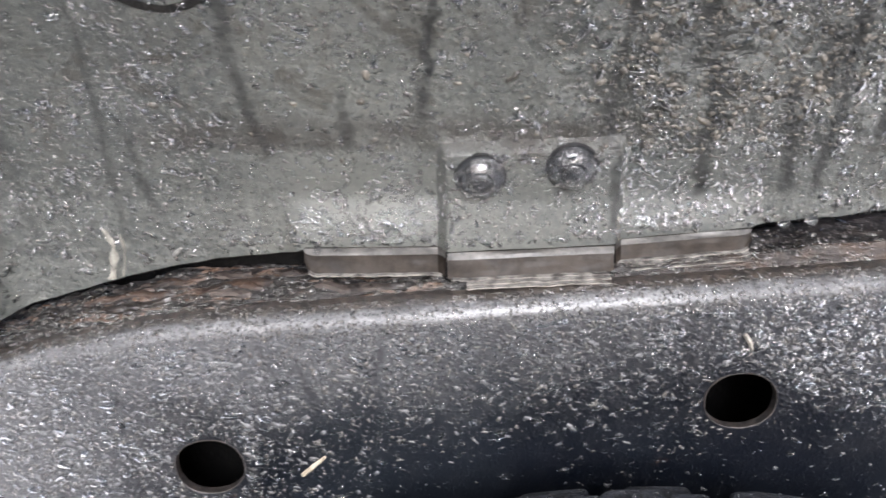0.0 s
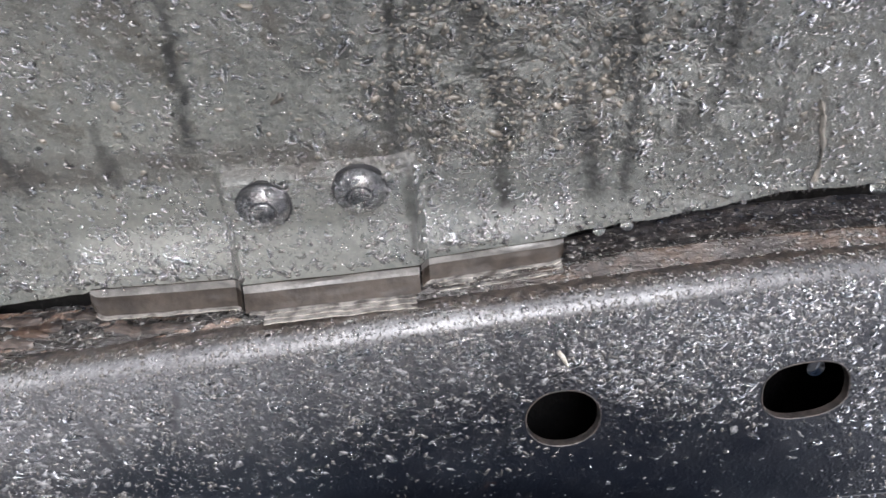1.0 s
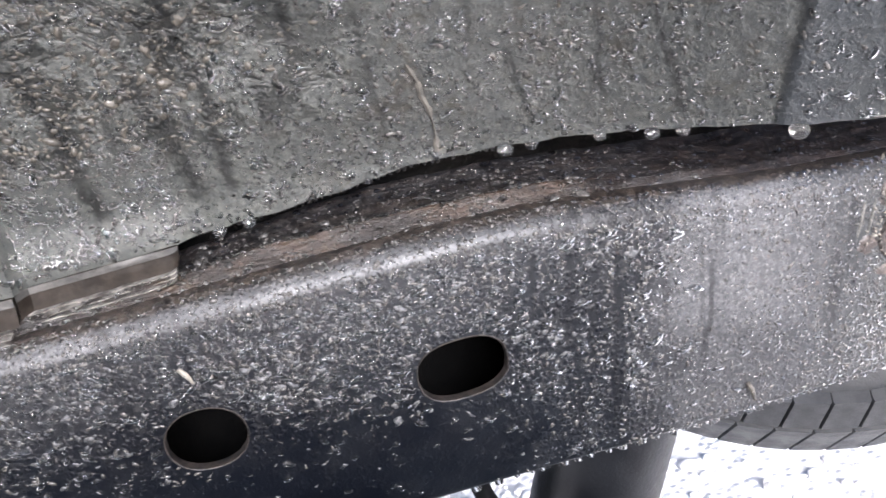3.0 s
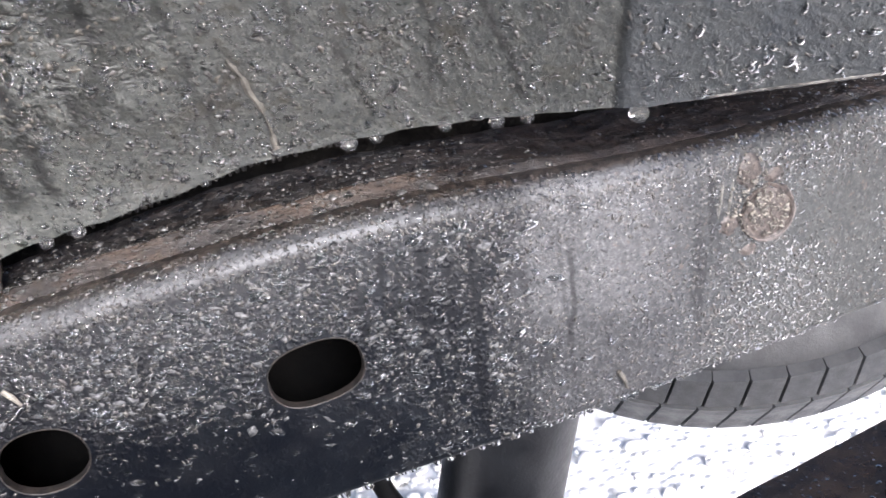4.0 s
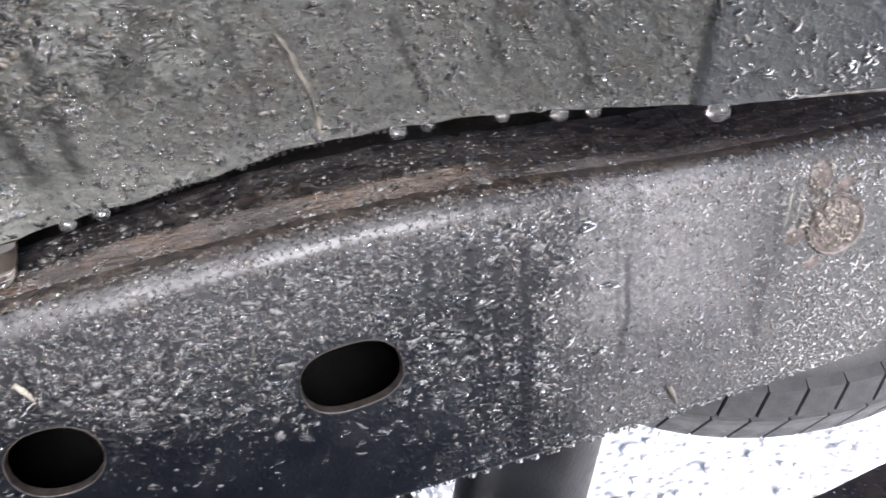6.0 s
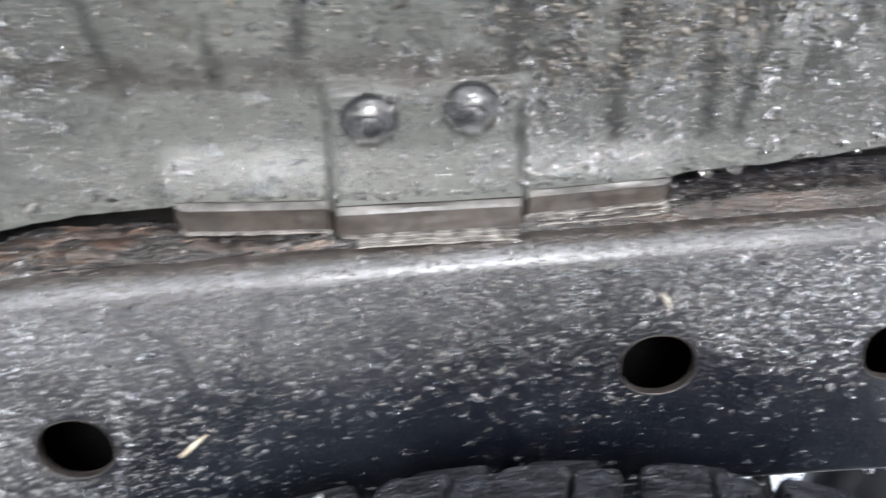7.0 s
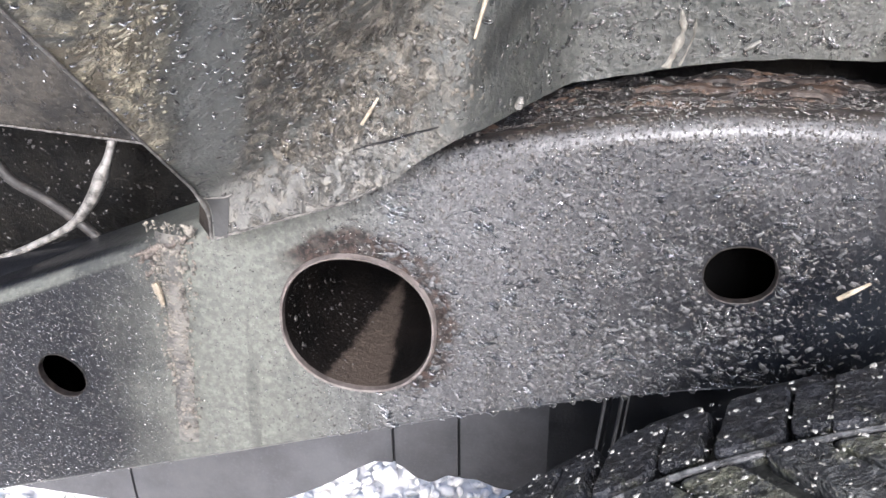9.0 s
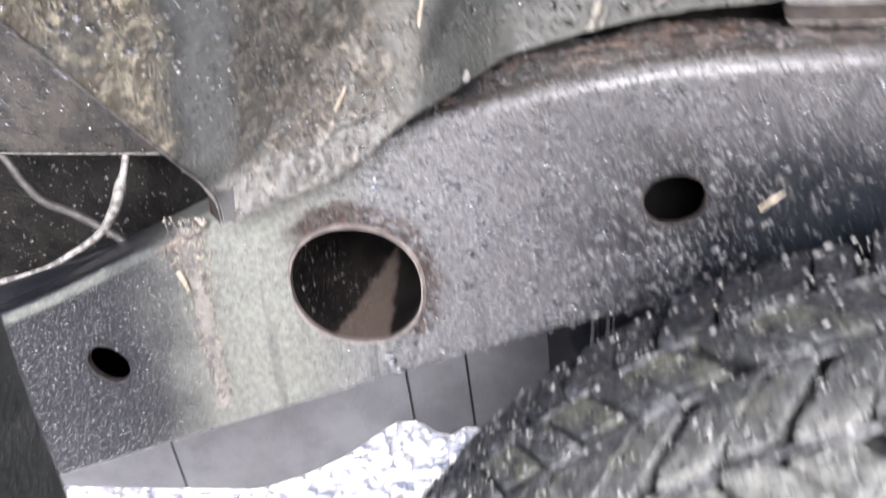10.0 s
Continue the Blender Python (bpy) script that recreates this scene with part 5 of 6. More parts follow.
stick("straw", (-0.484, 0.3815, 0.609), (-0.479, 0.3815, 0.594), 0.0022, STRAW, "flat dry leaf scrap on the weld", "leaf scrap")
stick("straw", (0.1650, 0.3820, 0.7545), (0.1700, 0.3822, 0.7450), 0.0012, SCRAP, "pale leaf scrap stuck above a hole", "leaf scrap")
stick("twig", (0.4590, 0.3815, 0.6660), (0.4630, 0.3815, 0.6540), 0.0013, MUD, "brown twig scrap on the rail", "twig")
p, n = liner_point(-0.270, 0.7515, 0.002)
stick("pebble", p, p + Vector((0.001, -0.002, 0.006)), 0.0022, CABLE, "small pale pebble caught at the liner's edge", "pebble")
p, n = liner_point(-0.152, 0.788, 0.001)
stick("straw", p, p + Vector((0.006, -0.004, 0.006)), 0.0012, CABLE, "pale scrap caught at the liner's edge", "scrap")


# ---- ground ----
def make_ground():
    bm = bmesh.new()
    bmesh.ops.create_grid(bm, x_segments=60, y_segments=60, size=60)
    for v in bm.verts:
        v.co.z = AXLE_Z - RADIUS
    tagged(part("ground", bm, GROUND, None, "", 0), "pale crushed limestone ground", "ground", kind="structure")
    rng = np.random.default_rng(5)
    bm = bmesh.new()
    bmesh.ops.create_icosphere(bm, subdivisions=1, radius=1)
    tv = np.array([v.co[:] for v in bm.verts])
    tf = np.array([[v.index for v in f.verts] for f in bm.faces])
    bm.free()
    count = 16000
    pos = np.column_stack([rng.uniform(-1.5, 1.7, count), rng.uniform(0.45, 2.3, count), np.full(count, AXLE_Z - RADIUS + 0.002)])
    pos = pos[rng.uniform(0, 1, count) < 1 - 0.9 * step01(0.35, 0.62, pos[:, 0])]
    count = len(pos)
    pos[:, 2] += rng.uniform(-0.004, 0.016, count)
    size = 0.0105 * np.exp(rng.normal(0, 0.30, count))
    verts = tv[None] * (1 + 0.22 * rng.normal(0, 1, (count, len(tv), 1)))
    verts = verts * (size[:, None] * rng.uniform(0.65, 1.25, (count, 3)) * np.array([1.0, 1.0, 0.7]))[:, None, :]
    a = rng.uniform(0, 2 * np.pi, count)
    c, s = np.cos(a)[:, None], np.sin(a)[:, None]
    verts = np.stack([verts[..., 0] * c - verts[..., 1] * s, verts[..., 0] * s + verts[..., 1] * c, verts[..., 2]], -1) + pos[:, None]
    faces = tf[None] + (np.arange(count) * len(tv))[:, None, None]
    mesh = bpy.data.meshes.new("gravel")
    mesh.from_pydata(verts.reshape(-1, 3), [], faces.reshape(-1, 3).tolist())
    mesh.materials.append(GRAVEL)
    mesh.shade_smooth()
    tagged(new("gravel", mesh), "loose pale grey crushed stone under the truck", "gravel", kind="stuff")


make_ground()


# ---- water ----
def beads(name, pos, nor, size, material, label, seed, stretch=0.0, flat=0.55, ragged=0.25, lean=math.pi, sides=9):
    """Many drops or crumbs lying on a surface, as one mesh: domes with a lobed, slightly bent outline.
    stretch: how much longer than wide they may be; lean: how far their length may turn from the level."""
    rng = np.random.default_rng(seed)
    count, k = len(pos), sides
    nor = nor / np.linalg.norm(nor, axis=1)[:, None]
    up = np.array([0.0, 0.0, 1.0])
    t = np.cross(nor, up + 1e-4)
    t /= np.linalg.norm(t, axis=1)[:, None]
    b = np.cross(t, nor)
    ang = rng.uniform(-lean, lean, count)
    c, s = np.cos(ang)[:, None], np.sin(ang)[:, None]
    t, b = t * c + b * s, b * c - t * s
    sx = size * rng.uniform(0.8, 1.2 + 2 * stretch, count)
    sy = size * rng.uniform(0.6, 1.0, count)
    w = 2 * np.pi * np.arange(k) / k
    lobes = 1 + ragged * sum(rng.normal(0, 0.5 / m ** 0.5, (count, 1)) * np.cos(m * w[None] + rng.uniform(0, 2 * np.pi, (count, 1))) for m in (2, 3, 4))
    bend = rng.normal(0, 0.35, count) * np.minimum(1, stretch * 2 + ragged)
    slump = rng.normal(0, 0.15, (count, 2))
    verts = []
    for r, h in ((1.0, -0.06), (0.90, 0.42), (0.57, 0.84)):
        rad = r * (1 + (lobes.clip(0.45, 1.8) - 1) * (0.35 + 0.65 * r))
        p, q = rad * np.cos(w), rad * np.sin(w)
        q = q + bend[:, None] * (p * p - 0.4)
        p, q = p + slump[:, :1] * h, q + slump[:, 1:] * h
        u, v = p * sx[:, None], q * sy[:, None]
        verts.append(pos[:, None] + u[..., None] * t[:, None] + v[..., None] * b[:, None] + (h * flat * size)[:, None, None] * nor[:, None])
    apex = pos + (flat * size)[:, None] * nor + (slump[:, :1] * sx[:, None]) * t + ((slump[:, 1:] - 0.4 * bend[:, None]) * sy[:, None]) * b
    verts = np.concatenate([*verts, apex[:, None]], 1)
    quads = [[m * k + i, m * k + (i + 1) % k, (m + 1) * k + (i + 1) % k, (m + 1) * k + i] for m in (0, 1) for i in range(k)]
    tris = [[2 * k + i, 2 * k + (i + 1) % k, 3 * k] for i in range(k)]
    off = (np.arange(count) * (3 * k + 1))[:, None, None]
    faces = (np.array(quads)[None] + off).reshape(-1, 4).tolist() + (np.array(tris)[None] + off).reshape(-1, 3).tolist()
    mesh = bpy.data.meshes.new(name)
    mesh.from_pydata(verts.reshape(-1, 3), [], faces)
    finish(mesh, material, 0)
    mesh.shade_smooth()
    return tagged(new(name, mesh), label, "water drops", kind="stuff")


def in_holes(x, z, grow=0.002):
    hit = np.zeros(len(x), bool)
    for _, cx, cz, a, b, _ in HOLES:
        hit |= ((x - cx) / (a + grow)) ** 2 + ((z - cz) / (b + grow)) ** 2 < 1
    return hit


def make_water():
    rng = np.random.default_rng(11)
    # on the rail's web
    x = rng.uniform(-0.66, 0.76, 84000)
    zc, zb = np.array([crest(v) for v in x]), np.array([sill(v) for v in x])
    z = zb + (zc - zb) * rng.uniform(0.01, 1.0, len(x))
    dens = np.array([0.60 + 0.9 * wob(a, 0, c, 14) for a, c in zip(x, z)])
    dens *= 1 + 0.35 * step01(-0.10, -0.18, x) - 0.7 * step01(-0.33, -0.42, x) - 0.5 * step01(0.39, 0.42, x) * step01(0.50, 0.47, x) * step01(0.69, 0.72, z)
    dens += 0.45 * step01(0.035, 0.008, zc - z) * step01(-0.40, -0.30, x)
    dens *= 1 - 0.5 * step01(-0.36, -0.42, x)
    dens += 0.55 * step01(-0.465, -0.49, x)
    dens *= 1 - 0.92 * step01(0.765, 0.660, z) * step01(-0.14, 0.0, x) * step01(0.46, 0.28, x)
    ok = ~in_holes(x, z) & (rng.uniform(0, 1, len(x)) < dens) & clear_of(x, z, RUNS)
    x, z = x[ok], z[ok]
    pos = np.column_stack([x, np.full(len(x), WEB), z])
    nor = np.tile([0.0, -1.0, 0.0], (len(x), 1))
    size = 0.00050 * np.exp(rng.normal(0, 0.45, len(x))).clip(0.4, 2.4) * (1 - 0.35 * step01(-0.36, -0.42, x))
    third = len(pos) // 4
    beads("rail_grit", pos[:third], nor[:third], size[:third] * 1.2, GRIT, "wet grit specks on the rail", 10, 0.5, 0.5, 0.5, sides=6)
    beads("rail_droplets", pos[third:], nor[third:], size[third:], BEAD, "fine water drops beaded on the rail", 1, 0.25, 0.8, 0.25, sides=6)
    # larger drops between them, run together along the level
    x = rng.uniform(-0.34, 0.46, 11000)
    zc, zb = np.array([crest(v) for v in x]), np.array([sill(v) for v in x])
    z = zb + (zc - zb) * rng.uniform(0.02, 0.97, len(x))
    dens = np.array([0.72 + 0.8 * wob(a, 9, c, 22) for a, c in zip(x, z)]) * (1 - 0.93 * step01(0.77, 0.665, z) * step01(-0.16, -0.02, x) * step01(0.46, 0.28, x)) * (1 - 0.85 * step01(0.33, 0.45, x)) * (1 + 0.35 * step01(-0.08, -0.18, x))
    ok = ~in_holes(x, z, 0.004) & (rng.uniform(0, 1, len(x)) < dens) & clear_of(x, z, RUNS, 1.4)
    x, z = x[ok], z[ok]
    size = 0.00110 * (1 + 0.10 * step01(0.1, 0.2, x) + 0.22 * step01(-0.05, -0.12, x)) * (1 - 0.35 * step01(0.70, 0.66, z) * step01(0.08, 0.16, x)) * np.exp(rng.normal(0, 0.45, len(x))).clip(0.4, 2.2)
    pos, nor = np.column_stack([x, np.full(len(x), WEB), z]), np.tile([0.0, -1.0, 0.0], (len(x), 1))
    order = np.argsort(rng.uniform(0, 1, len(x)) + 0.25 * step01(-0.06, 0.04, x))  # grime lies mostly ahead of the tyre
    pos, size = pos[order], size[order]
    part_of = int(0.56 * len(x))
    slurry = beads("rail_slurry", pos[:part_of], nor[:part_of], size[:part_of] * 0.8, SLURRY, "clots of wet grey grime on the rail", 22, 0.3, 0.5, 0.85, 0.8)
    tagged(slurry, category="grime")
    beads("rail_drops", pos[part_of:], nor[part_of:], size[part_of:], SOILED_BEAD, "larger water drops run together on the rail", 21, 0.5, 0.8, 0.6, 0.5)
    # on the top flange and its rounded corner
    x = rng.uniform(-0.42, 0.80, 20000)
    x = x[rng.uniform(0, 1, len(x)) < 1 - 0.75 * step01(0.34, 0.44, x)]
    y = 0.3945 + 0.044 * rng.uniform(0, 1, len(x)) ** 2.2
    z = np.array([crust_z(a, b, crest(a)) for a, b in zip(x, y)]) + 0.0001
    nor = np.column_stack([np.zeros(len(x)), np.where(y < 0.402, -0.8, -0.1), np.ones(len(x))])
    size = 0.00058 * np.exp(rng.normal(0, 0.5, len(x)))
    half = 3 * len(x) // 5
    beads("flange_droplets", np.column_stack([x, y, z])[:half], nor[:half], size[:half], BEAD, "fine water drops on the rail's top flange", 2)
    beads("flange_grit", np.column_stack([x, y, z])[half:], nor[half:], size[half:], GRIT, "wet grit on the rail's top flange", 7)
    # gritty band along the rounded corner
    x = rng.uniform(-0.40, 0.80, 9000)
    a = rng.uniform(0.0, 1.2, len(x)) ** 1.0
    zc = np.array([crest(v) for v in x])
    pos = np.column_stack([x, WEB + 0.016 - 0.016 * np.cos(a), zc - 0.004 + 0.016 * np.sin(a)])
    nor = np.column_stack([np.zeros(len(x)), -np.cos(a), np.sin(a)])
    size = 0.0006 * np.exp(rng.normal(0, 0.4, len(x)))
    beads("corner_droplets", pos[:6000], nor[:6000], size[:6000], BEAD, "fine water drops along the rail's rounded corner", 8)
    beads("corner_grit", pos[6000:], nor[6000:], size[6000:], GRIT, "wet grit along the rail's rounded corner", 9)
    # on the liner
    x = rng.uniform(-0.428, 0.63, 46000)
    z0 = np.array([liner_foot(v) for v in x])
    z = z0 + 0.002 + (0.985 - z0) * rng.uniform(0, 1, len(x))
    dens = np.array([0.62 + 0.8 * wob(a, 3, c, 11) for a, c in zip(x, z)]) * (1 - 0.55 * step01(0.455, 0.47, x))
    ok = rng.uniform(0, 1, len(x)) < dens
    ok &= clear_of(x, z, TRACKS_AND_SHADE, 0.6)  # the tracks are washed clear of drops; the fold's band has none
    x, z = x[ok], z[ok]
    e = 0.001
    y = liner_y(x, z)
    nor = np.column_stack([(liner_y(x + e, z) - liner_y(x - e, z)) / (2 * e), -np.ones(len(x)), (liner_y(x, z + e) - liner_y(x, z - e)) / (2 * e)])
    size = 0.00068 * np.exp(rng.normal(0, 0.5, len(x))).clip(0.4, 2.4)
    third = len(x) // 4
    beads("liner_grit", np.column_stack([x, y, z])[:third], nor[:third], size[:third] * 0.9, GRIT, "wet grit specks on the liner", 12, 0.5, 0.5, 0.5, sides=6)
    beads("liner_droplets", np.column_stack([x, y, z])[third:], nor[third:], size[third:], BEAD, "fine water drops on the liner", 3, 0.35, 0.75, 0.3, sides=6)
    # larger drops that have run together
    x = np.concatenate([rng.uniform(-0.30, 0.62, 6500), rng.uniform(-0.085, 0.18, 800)])
    z0 = np.array([liner_foot(v) for v in x])
    z = z0 + 0.004 + (0.985 - z0) * np.concatenate([rng.uniform(0, 1, 6500), rng.uniform(0, 0.30, 800)])
    ok = rng.uniform(0, 1, len(x)) < np.array([0.75 + 0.9 * wob(a, 6, c, 16) for a, c in zip(x, z)]) * (1 - 0.8 * step01(0.27, 0.34, x) * step01(0.465, 0.455, x)) * (1 - 0.45 * step01(0.455, 0.465, x))
    ok &= clear_of(x, z, TRACKS_AND_SHADE, 1.3)
    x, z = x[ok], z[ok]
    y = liner_y(x, z)
    nor = np.column_stack([(liner_y(x + e, z) - liner_y(x - e, z)) / (2 * e), -np.ones(len(x)), (liner_y(x, z + e) - liner_y(x, z - e)) / (2 * e)])
    beads("liner_drops", np.column_stack([x, y, z]), nor, 0.00115 * np.exp(rng.normal(0, 0.4, len(x))).clip(0.45, 2.2), BEAD, "larger clear water drops beaded on the liner", 31, 0.5, 0.72, 0.5)
    # clods of mud on the liner
    x = np.concatenate([rng.normal(0.15, 0.045, 1500), rng.uniform(-0.40, -0.285, 5200), rng.uniform(-0.3, 0.6, 500)])
    z = np.concatenate([rng.normal(0.895, 0.03, 1500), rng.uniform(0.70, 0.93, 5200), rng.uniform(0.82, 0.96, 500)])
    ok = (z > 0.845) & (z < 0.98) & (x > -0.285) | (x < -0.285) & (x > -0.373 - (0.814 - z) * 0.38) & (z > 0.735 + 0.5 * (x + 0.33)) & (rng.uniform(0, 1, len(x)) < np.array([0.55 + 1.1 * wob(a, 2, c, 24) for a, c in zip(x, z)]))
    x, z = x[ok].clip(-0.428, 0.63), z[ok]
    y = liner_y(x, z)
    nor = np.column_stack([(liner_y(x + e, z) - liner_y(x - e, z)) / (2 * e), -np.ones(len(x)), (liner_y(x, z + e) - liner_y(x, z - e)) / (2 * e)])
    clods = beads("mud_clods", np.column_stack([x, y, z]), nor, 0.0008 * np.exp(rng.normal(0, 0.45, len(x))), CLOD, "clotted wet mud on the liner", 6, 0.25, 0.6, 0.5, sides=7)
    tagged(clods, category="mud")
    # yellow mud caked on the wing, ahead of its crease
    x = rng.uniform(-0.4285, -0.365, 3000)
    z = rng.uniform(0.69, 0.95, len(x))
    line = -0.385 - (0.814 - z) * 0.38
    patchy = np.array([wob(a * 2.2, 5, c, 30) for a, c in zip(x, z)])
    ok = (x < line - 0.010) & (patchy > -0.35) & (x > -0.4285 + 0.006)
    x, z = x[ok], z[ok]
    y = liner_y(x, z)
    nor = np.column_stack([(liner_y(x + e, z) - liner_y(x - e, z)) / (2 * e), -np.ones(len(x)), (liner_y(x, z + e) - liner_y(x, z - e)) / (2 * e)])
    clods = beads("yellow_mud", np.column_stack([x, y, z]), nor, 0.00060 * np.exp(rng.normal(0, 0.5, len(x))).clip(0.4, 2.2), YELLOW_MUD, "yellowish mud caked on the liner's wing", 13, 0.25, 0.75, 0.5, sides=7)
    tagged(clods, category="mud")
    # pebbly deposit on the weld, thinning downwards
    u = rng.uniform(0, 1, 900) ** 0.7
    z = 0.482 + 0.170 * u
    x = -0.469 - 0.004 * u + rng.normal(0, 1, len(u)) * (0.0035 + 0.004 * u)
    pebbles = beads("weld_deposit", np.column_stack([x, np.full(len(x), WEB - 0.0008), z]), np.tile([0.0, -1.0, 0.0], (len(x), 1)), 0.0007 * np.exp(rng.normal(0, 0.5, len(x))), MUD_WELD, "pale pebbly deposit on the rail's weld", 14, 0.3, 0.8)
    tagged(pebbles, category="deposit")
    x = rng.normal(-0.480, 0.008, 600)
    z = rng.normal(0.640, 0.011, len(x))
    z = np.minimum(z, np.array([crest(v) for v in x]) + 0.004)
    mud = beads("weld_mud", np.column_stack([x, np.full(len(x), WEB), z]), np.tile([0.0, -1.0, 0.0], (len(x), 1)), 0.00065 * np.exp(rng.normal(0, 0.55, len(x))), HEAD_MUD, "brown and whitish mud at the head of the weld", 19, 0.4, 0.7)
    tagged(mud, category="mud")
    # crusted grit round and on the weld plug
    w = rng.uniform(0, 2 * np.pi, 130)
    r = 0.0125 * np.sqrt(rng.uniform(0, 1, 130))
    x = np.concatenate([0.5555 + r * np.cos(w), rng.normal(0.542, 0.0075, 130)])
    z = np.concatenate([0.7355 + r * np.sin(w), rng.normal(0.748, 0.011, 130)])
    lumps = beads("plug_grit", np.column_stack([x, np.full(len(x), WEB - 0.0022), z]), np.tile([0.0, -1.0, 0.0], (len(x), 1)), 0.00055 * np.exp(rng.normal(0, 0.4, len(x))), MUD_WELD, "brown grit crusted round the weld plug", 20, 0.4, 0.8)
    tagged(lumps, category="grit")
    # on the panel ahead of the wing
    x = rng.uniform(-0.75, -0.46, 1100)
    z = 0.677 + 0.2 * rng.uniform(0, 1, len(x))
    beads("panel_droplets", np.column_stack([x, 0.4515 - 0.25 * (z - 0.674), z]), np.tile([0.0, -1.0, -0.25], (len(x), 1)), 0.0007 * np.exp(rng.normal(0, 0.45, len(x))), SOILED_BEAD, "water drops on the dark panel", 16, 0.3)
    x = rng.uniform(-0.75, -0.46, 700)
    z = rng.uniform(0.53, 0.68, len(x))
    y = np.array([0.505 - 0.10 * (c - 0.60) + 0.010 * wob(a, c, 1, 14) for a, c in zip(x, z)]) + 0.012 * step01(-0.56, -0.53, x)
    specks = beads("panel_specks", np.column_stack([x, y, z]), np.tile([0.0, -1.0, 0.1], (len(x), 1)), 0.0007 * np.exp(rng.normal(0, 0.5, len(x))), GRIT, "pale wet dirt specks on the inner panel", 33, 0.3, 0.6, 0.4, sides=7)
    tagged(specks, category="dirt")
    # larger drops held along the folds and on the overlapping panel
    x = np.concatenate([rng.uniform(-0.082, 0.002, 46), rng.uniform(0.10, 0.178, 24), rng.uniform(0.466, 0.60, 90), rng.uniform(0.18, 0.46, 60), rng.uniform(-0.09, 0.19, 160)])
    foot = np.array([liner_foot(v) for v in x])
    z = foot + np.concatenate([rng.uniform(0.002, 0.011, 46), rng.uniform(0.002, 0.012, 24), 0.002 + 0.035 * rng.uniform(0, 1, 90) ** 1.5, rng.uniform(0.001, 0.008, 60), 0.003 + 0.055 * rng.uniform(0, 1, 160) ** 1.3])
    y = liner_y(x, z)
    nor = np.column_stack([(liner_y(x + e, z) - liner_y(x - e, z)) / (2 * e), -np.ones(len(x)), (liner_y(x, z + e) - liner_y(x, z - e)) / (2 * e)])
    size = np.where(np.arange(len(x)) < len(x) - 160, 0.0014, 0.0011) * np.exp(rng.normal(0, 0.35, len(x))).clip(0.5, 1.8)
    beads("held_droplets", np.column_stack([x, y, z]), nor, size, BEAD, "larger water drops held along the liner's folds", 18, 0.3, 0.95, 0.35)
    # on the two rivets
    pos, nor = [], []
    for cx, cz in ((0.0235, 0.8375), (0.0715, 0.8425)):
        p, n = liner_point(cx, cz)
        side = n.cross(Vector((0, 0, 1))).normalized()
        up = side.cross(n)
        for _ in range(70):
            r, w = 0.0125 * math.sqrt(rng.uniform()), rng.uniform(0, 2 * math.pi)
            h = float(np.interp(r, (0, 0.004, 0.0062, 0.0066, 0.0072, 0.0098, 0.0118, 0.0131), (0.0085, 0.0084, 0.0076, 0.0066, 0.0070, 0.0055, 0.0035, 0.001)))
            out = r * math.cos(w) * side + r * math.sin(w) * up
            pos.append(p + out + h * n)
            nor.append(n + 40 * out * (r > 0.007))
    beads("rivet_droplets", np.array(pos), np.array(nor), 0.0009 * np.exp(rng.normal(0, 0.45, len(pos))).clip(0.4, 1.8), BEAD, "water drops on the push rivets", 17, 0.5, 0.7, 0.4)
    # specks in the tube's mouth, in place of the drops' sparkle
    a = rng.uniform(1.7, 4.6, 700)
    y = WEB + 0.004 + 0.10 * rng.uniform(0, 1, len(a))
    pos = np.column_stack([-0.351 + 0.0470 * np.cos(a), y, 0.600 + 0.0460 * np.sin(a)])
    nor = np.column_stack([-np.cos(a), np.zeros(len(a)), -np.sin(a)])
    beads("tube_droplets", pos, nor, 0.0004 * np.exp(rng.normal(0, 0.5, len(a))), GRIT, "specks for sparkling water inside the cross tube's mouth", 15)
    # on the tyre's tread
    a = rng.uniform(-1.2, 0.6, 7000)
    y = TREAD_Y + rng.uniform(-0.127, 0.127, len(a))
    r = RADIUS - 0.0006 - 0.010 * ((y - TREAD_Y) / 0.13) ** 2
    pos = np.column_stack([AXLE_X + r * np.sin(a), y, AXLE_Z + r * np.cos(a)])
    nor = np.column_stack([np.sin(a), np.zeros(len(a)), np.cos(a)])
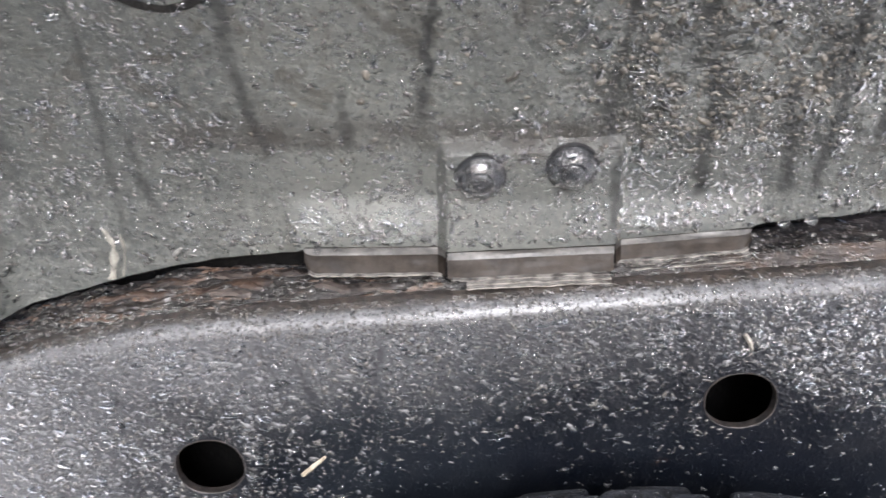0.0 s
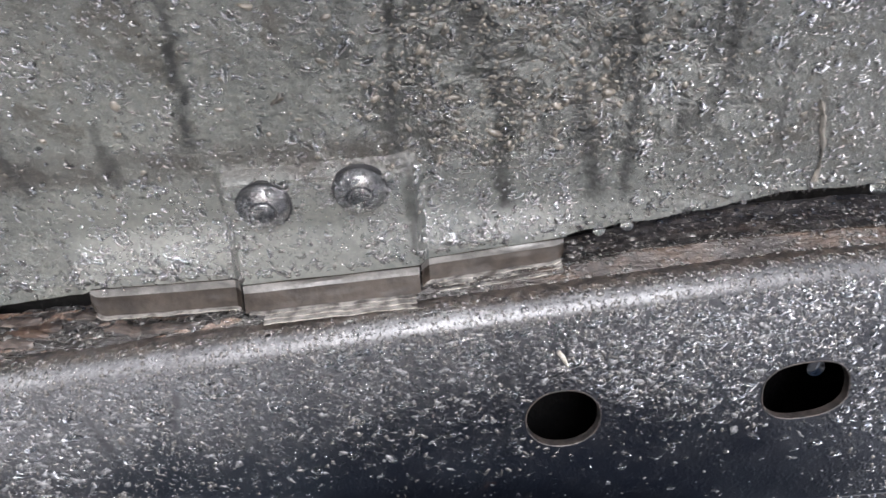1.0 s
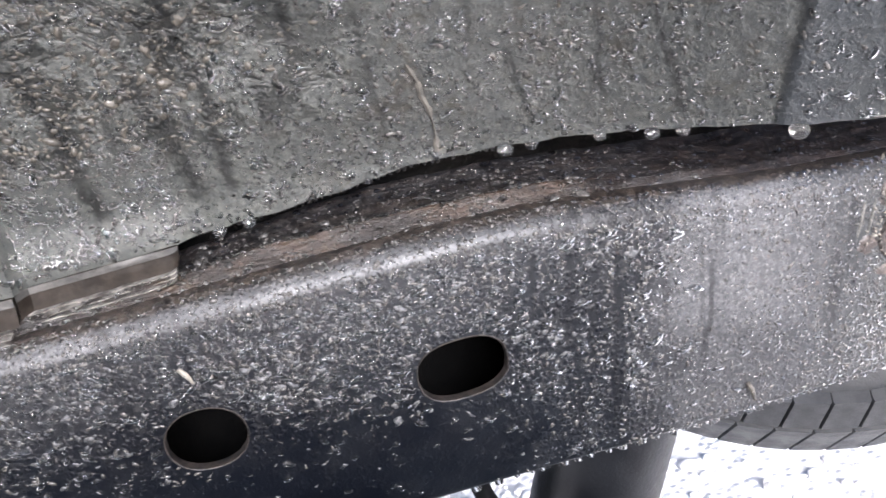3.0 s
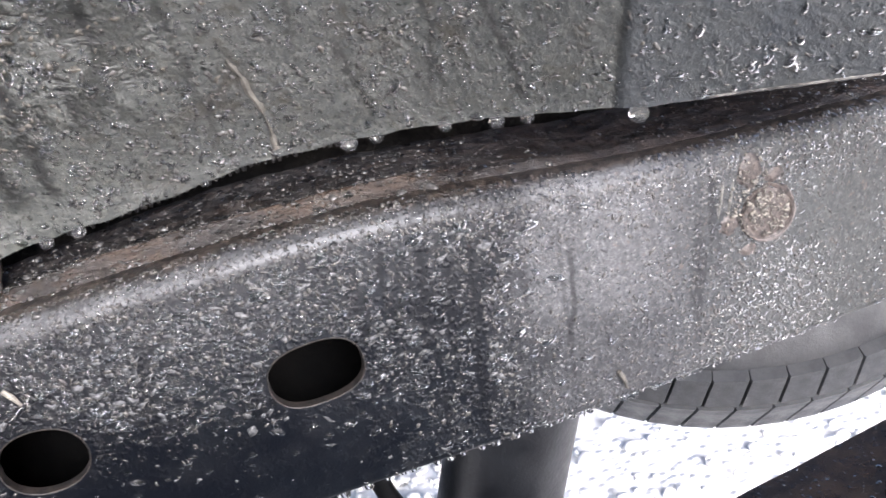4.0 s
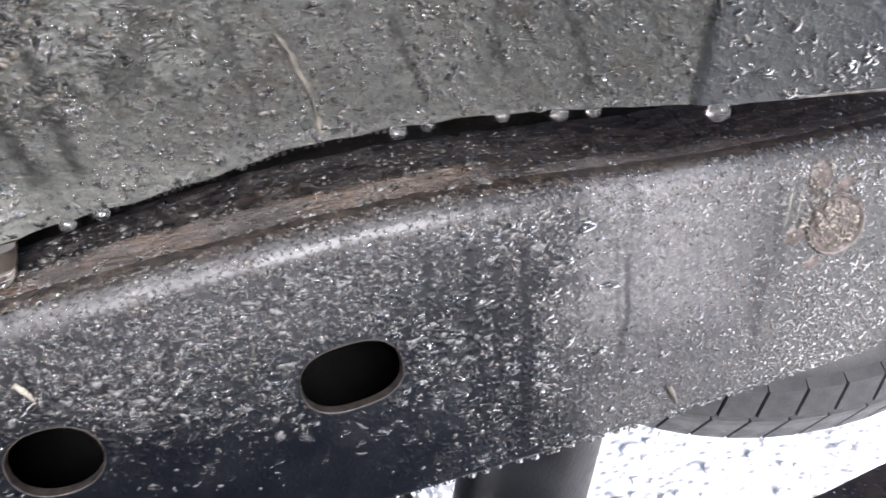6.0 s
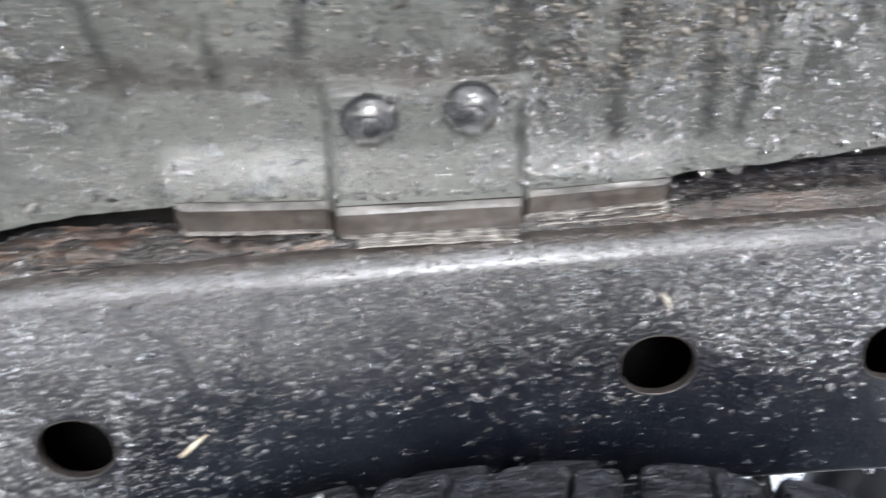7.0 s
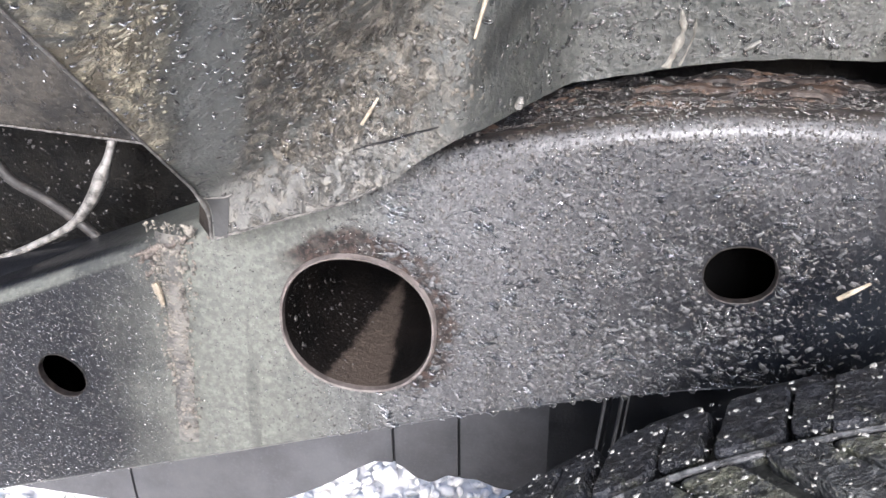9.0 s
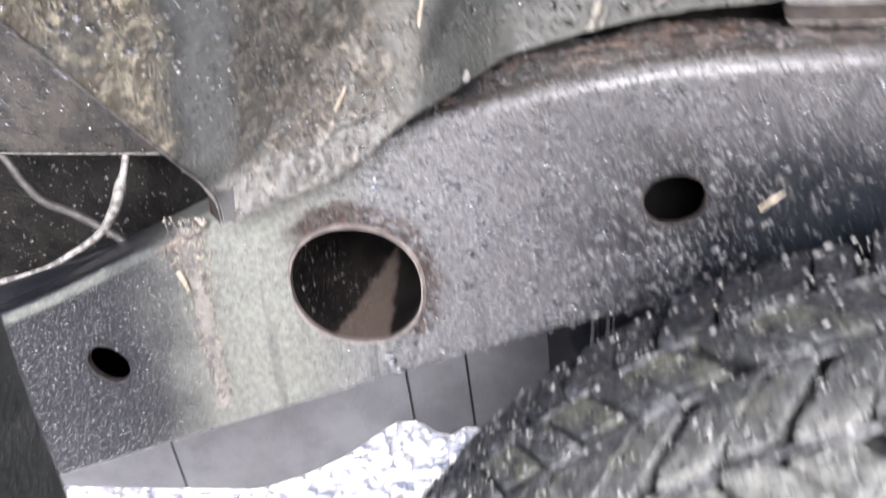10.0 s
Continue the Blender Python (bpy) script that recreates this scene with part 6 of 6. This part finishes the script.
    size = 0.00060 * np.exp(rng.normal(0, 0.5, len(a))).clip(0.3, 2.0)
    glinting = (np.arange(len(a)) < 3000) & (a < -0.22)
    beads("tyre_droplets", pos[3000:], nor[3000:], size[3000:], BEAD, "water drops on the tyre's tread", 4)
    # pale specks in place of glints on the water drops
    beads("tyre_glints", pos[glinting], nor[glinting], size[glinting] * 1.3, GLINT_SPECK, "pale specks for the glints of water on the tyre's tread", 44, 0.3, 0.6, 0.6, sides=6)
    # on the leaf spring
    x = rng.uniform(0.45, 0.95, 900)
    z = 0.495 + 0.178 * (x - 0.545) + 0.10 * (x - 0.62) ** 2 + 0.0005
    beads("spring_droplets", np.column_stack([x, rng.uniform(0.363, 0.427, len(x)), z]), np.tile([0, 0, 1.0], (len(x), 1)), 0.0008 * np.exp(rng.normal(0, 0.4, len(x))), BEAD, "water drops on the leaf spring", 5)

    def pendant(name, p, r, label, group):
        """A drop hanging from an edge."""
        bm = lathe([(0.0, 0.9 * r), (0.45 * r, 0.75 * r), (0.8 * r, 0.3 * r), (1.0 * r, -0.2 * r), (0.9 * r, -0.7 * r), (0.55 * r, -1.05 * r), (0.0, -1.2 * r)], p, (0, 0, 1), 16)
        tagged(part(name, bm, WATER, None, "", 60), label, "water drop", group)

    for x, r in ((0.195, 0.0034), (0.210, 0.0034), (0.272, 0.0018), (0.3435, 0.0042), (0.357, 0.0034), (0.390, 0.0032), (0.413, 0.0040), (0.426, 0.0034), (0.469, 0.0048), (-0.068, 0.0028), (-0.058, 0.002)):
        z = liner_foot(x)
        p = liner_point(x, z + 0.001)[0]
        pendant("water_drop", p + Vector((0, -0.0005, -0.4 * r)), r, "clear water drop hanging from the liner's edge", "drops on the liner's edge")
    for x in np.concatenate([np.arange(0.30, 0.50, 0.0095), np.arange(-0.26, -0.13, 0.013)]):
        x = float(x + rng.uniform(-0.003, 0.003))
        r = float(rng.uniform(0.0016, 0.0030))
        pendant("water_drop", Vector((x, WEB + 0.005, sill(x) - 0.2 * r)), r, "small water drop hanging from the rail's lower edge", "drops under the rail")


make_water()
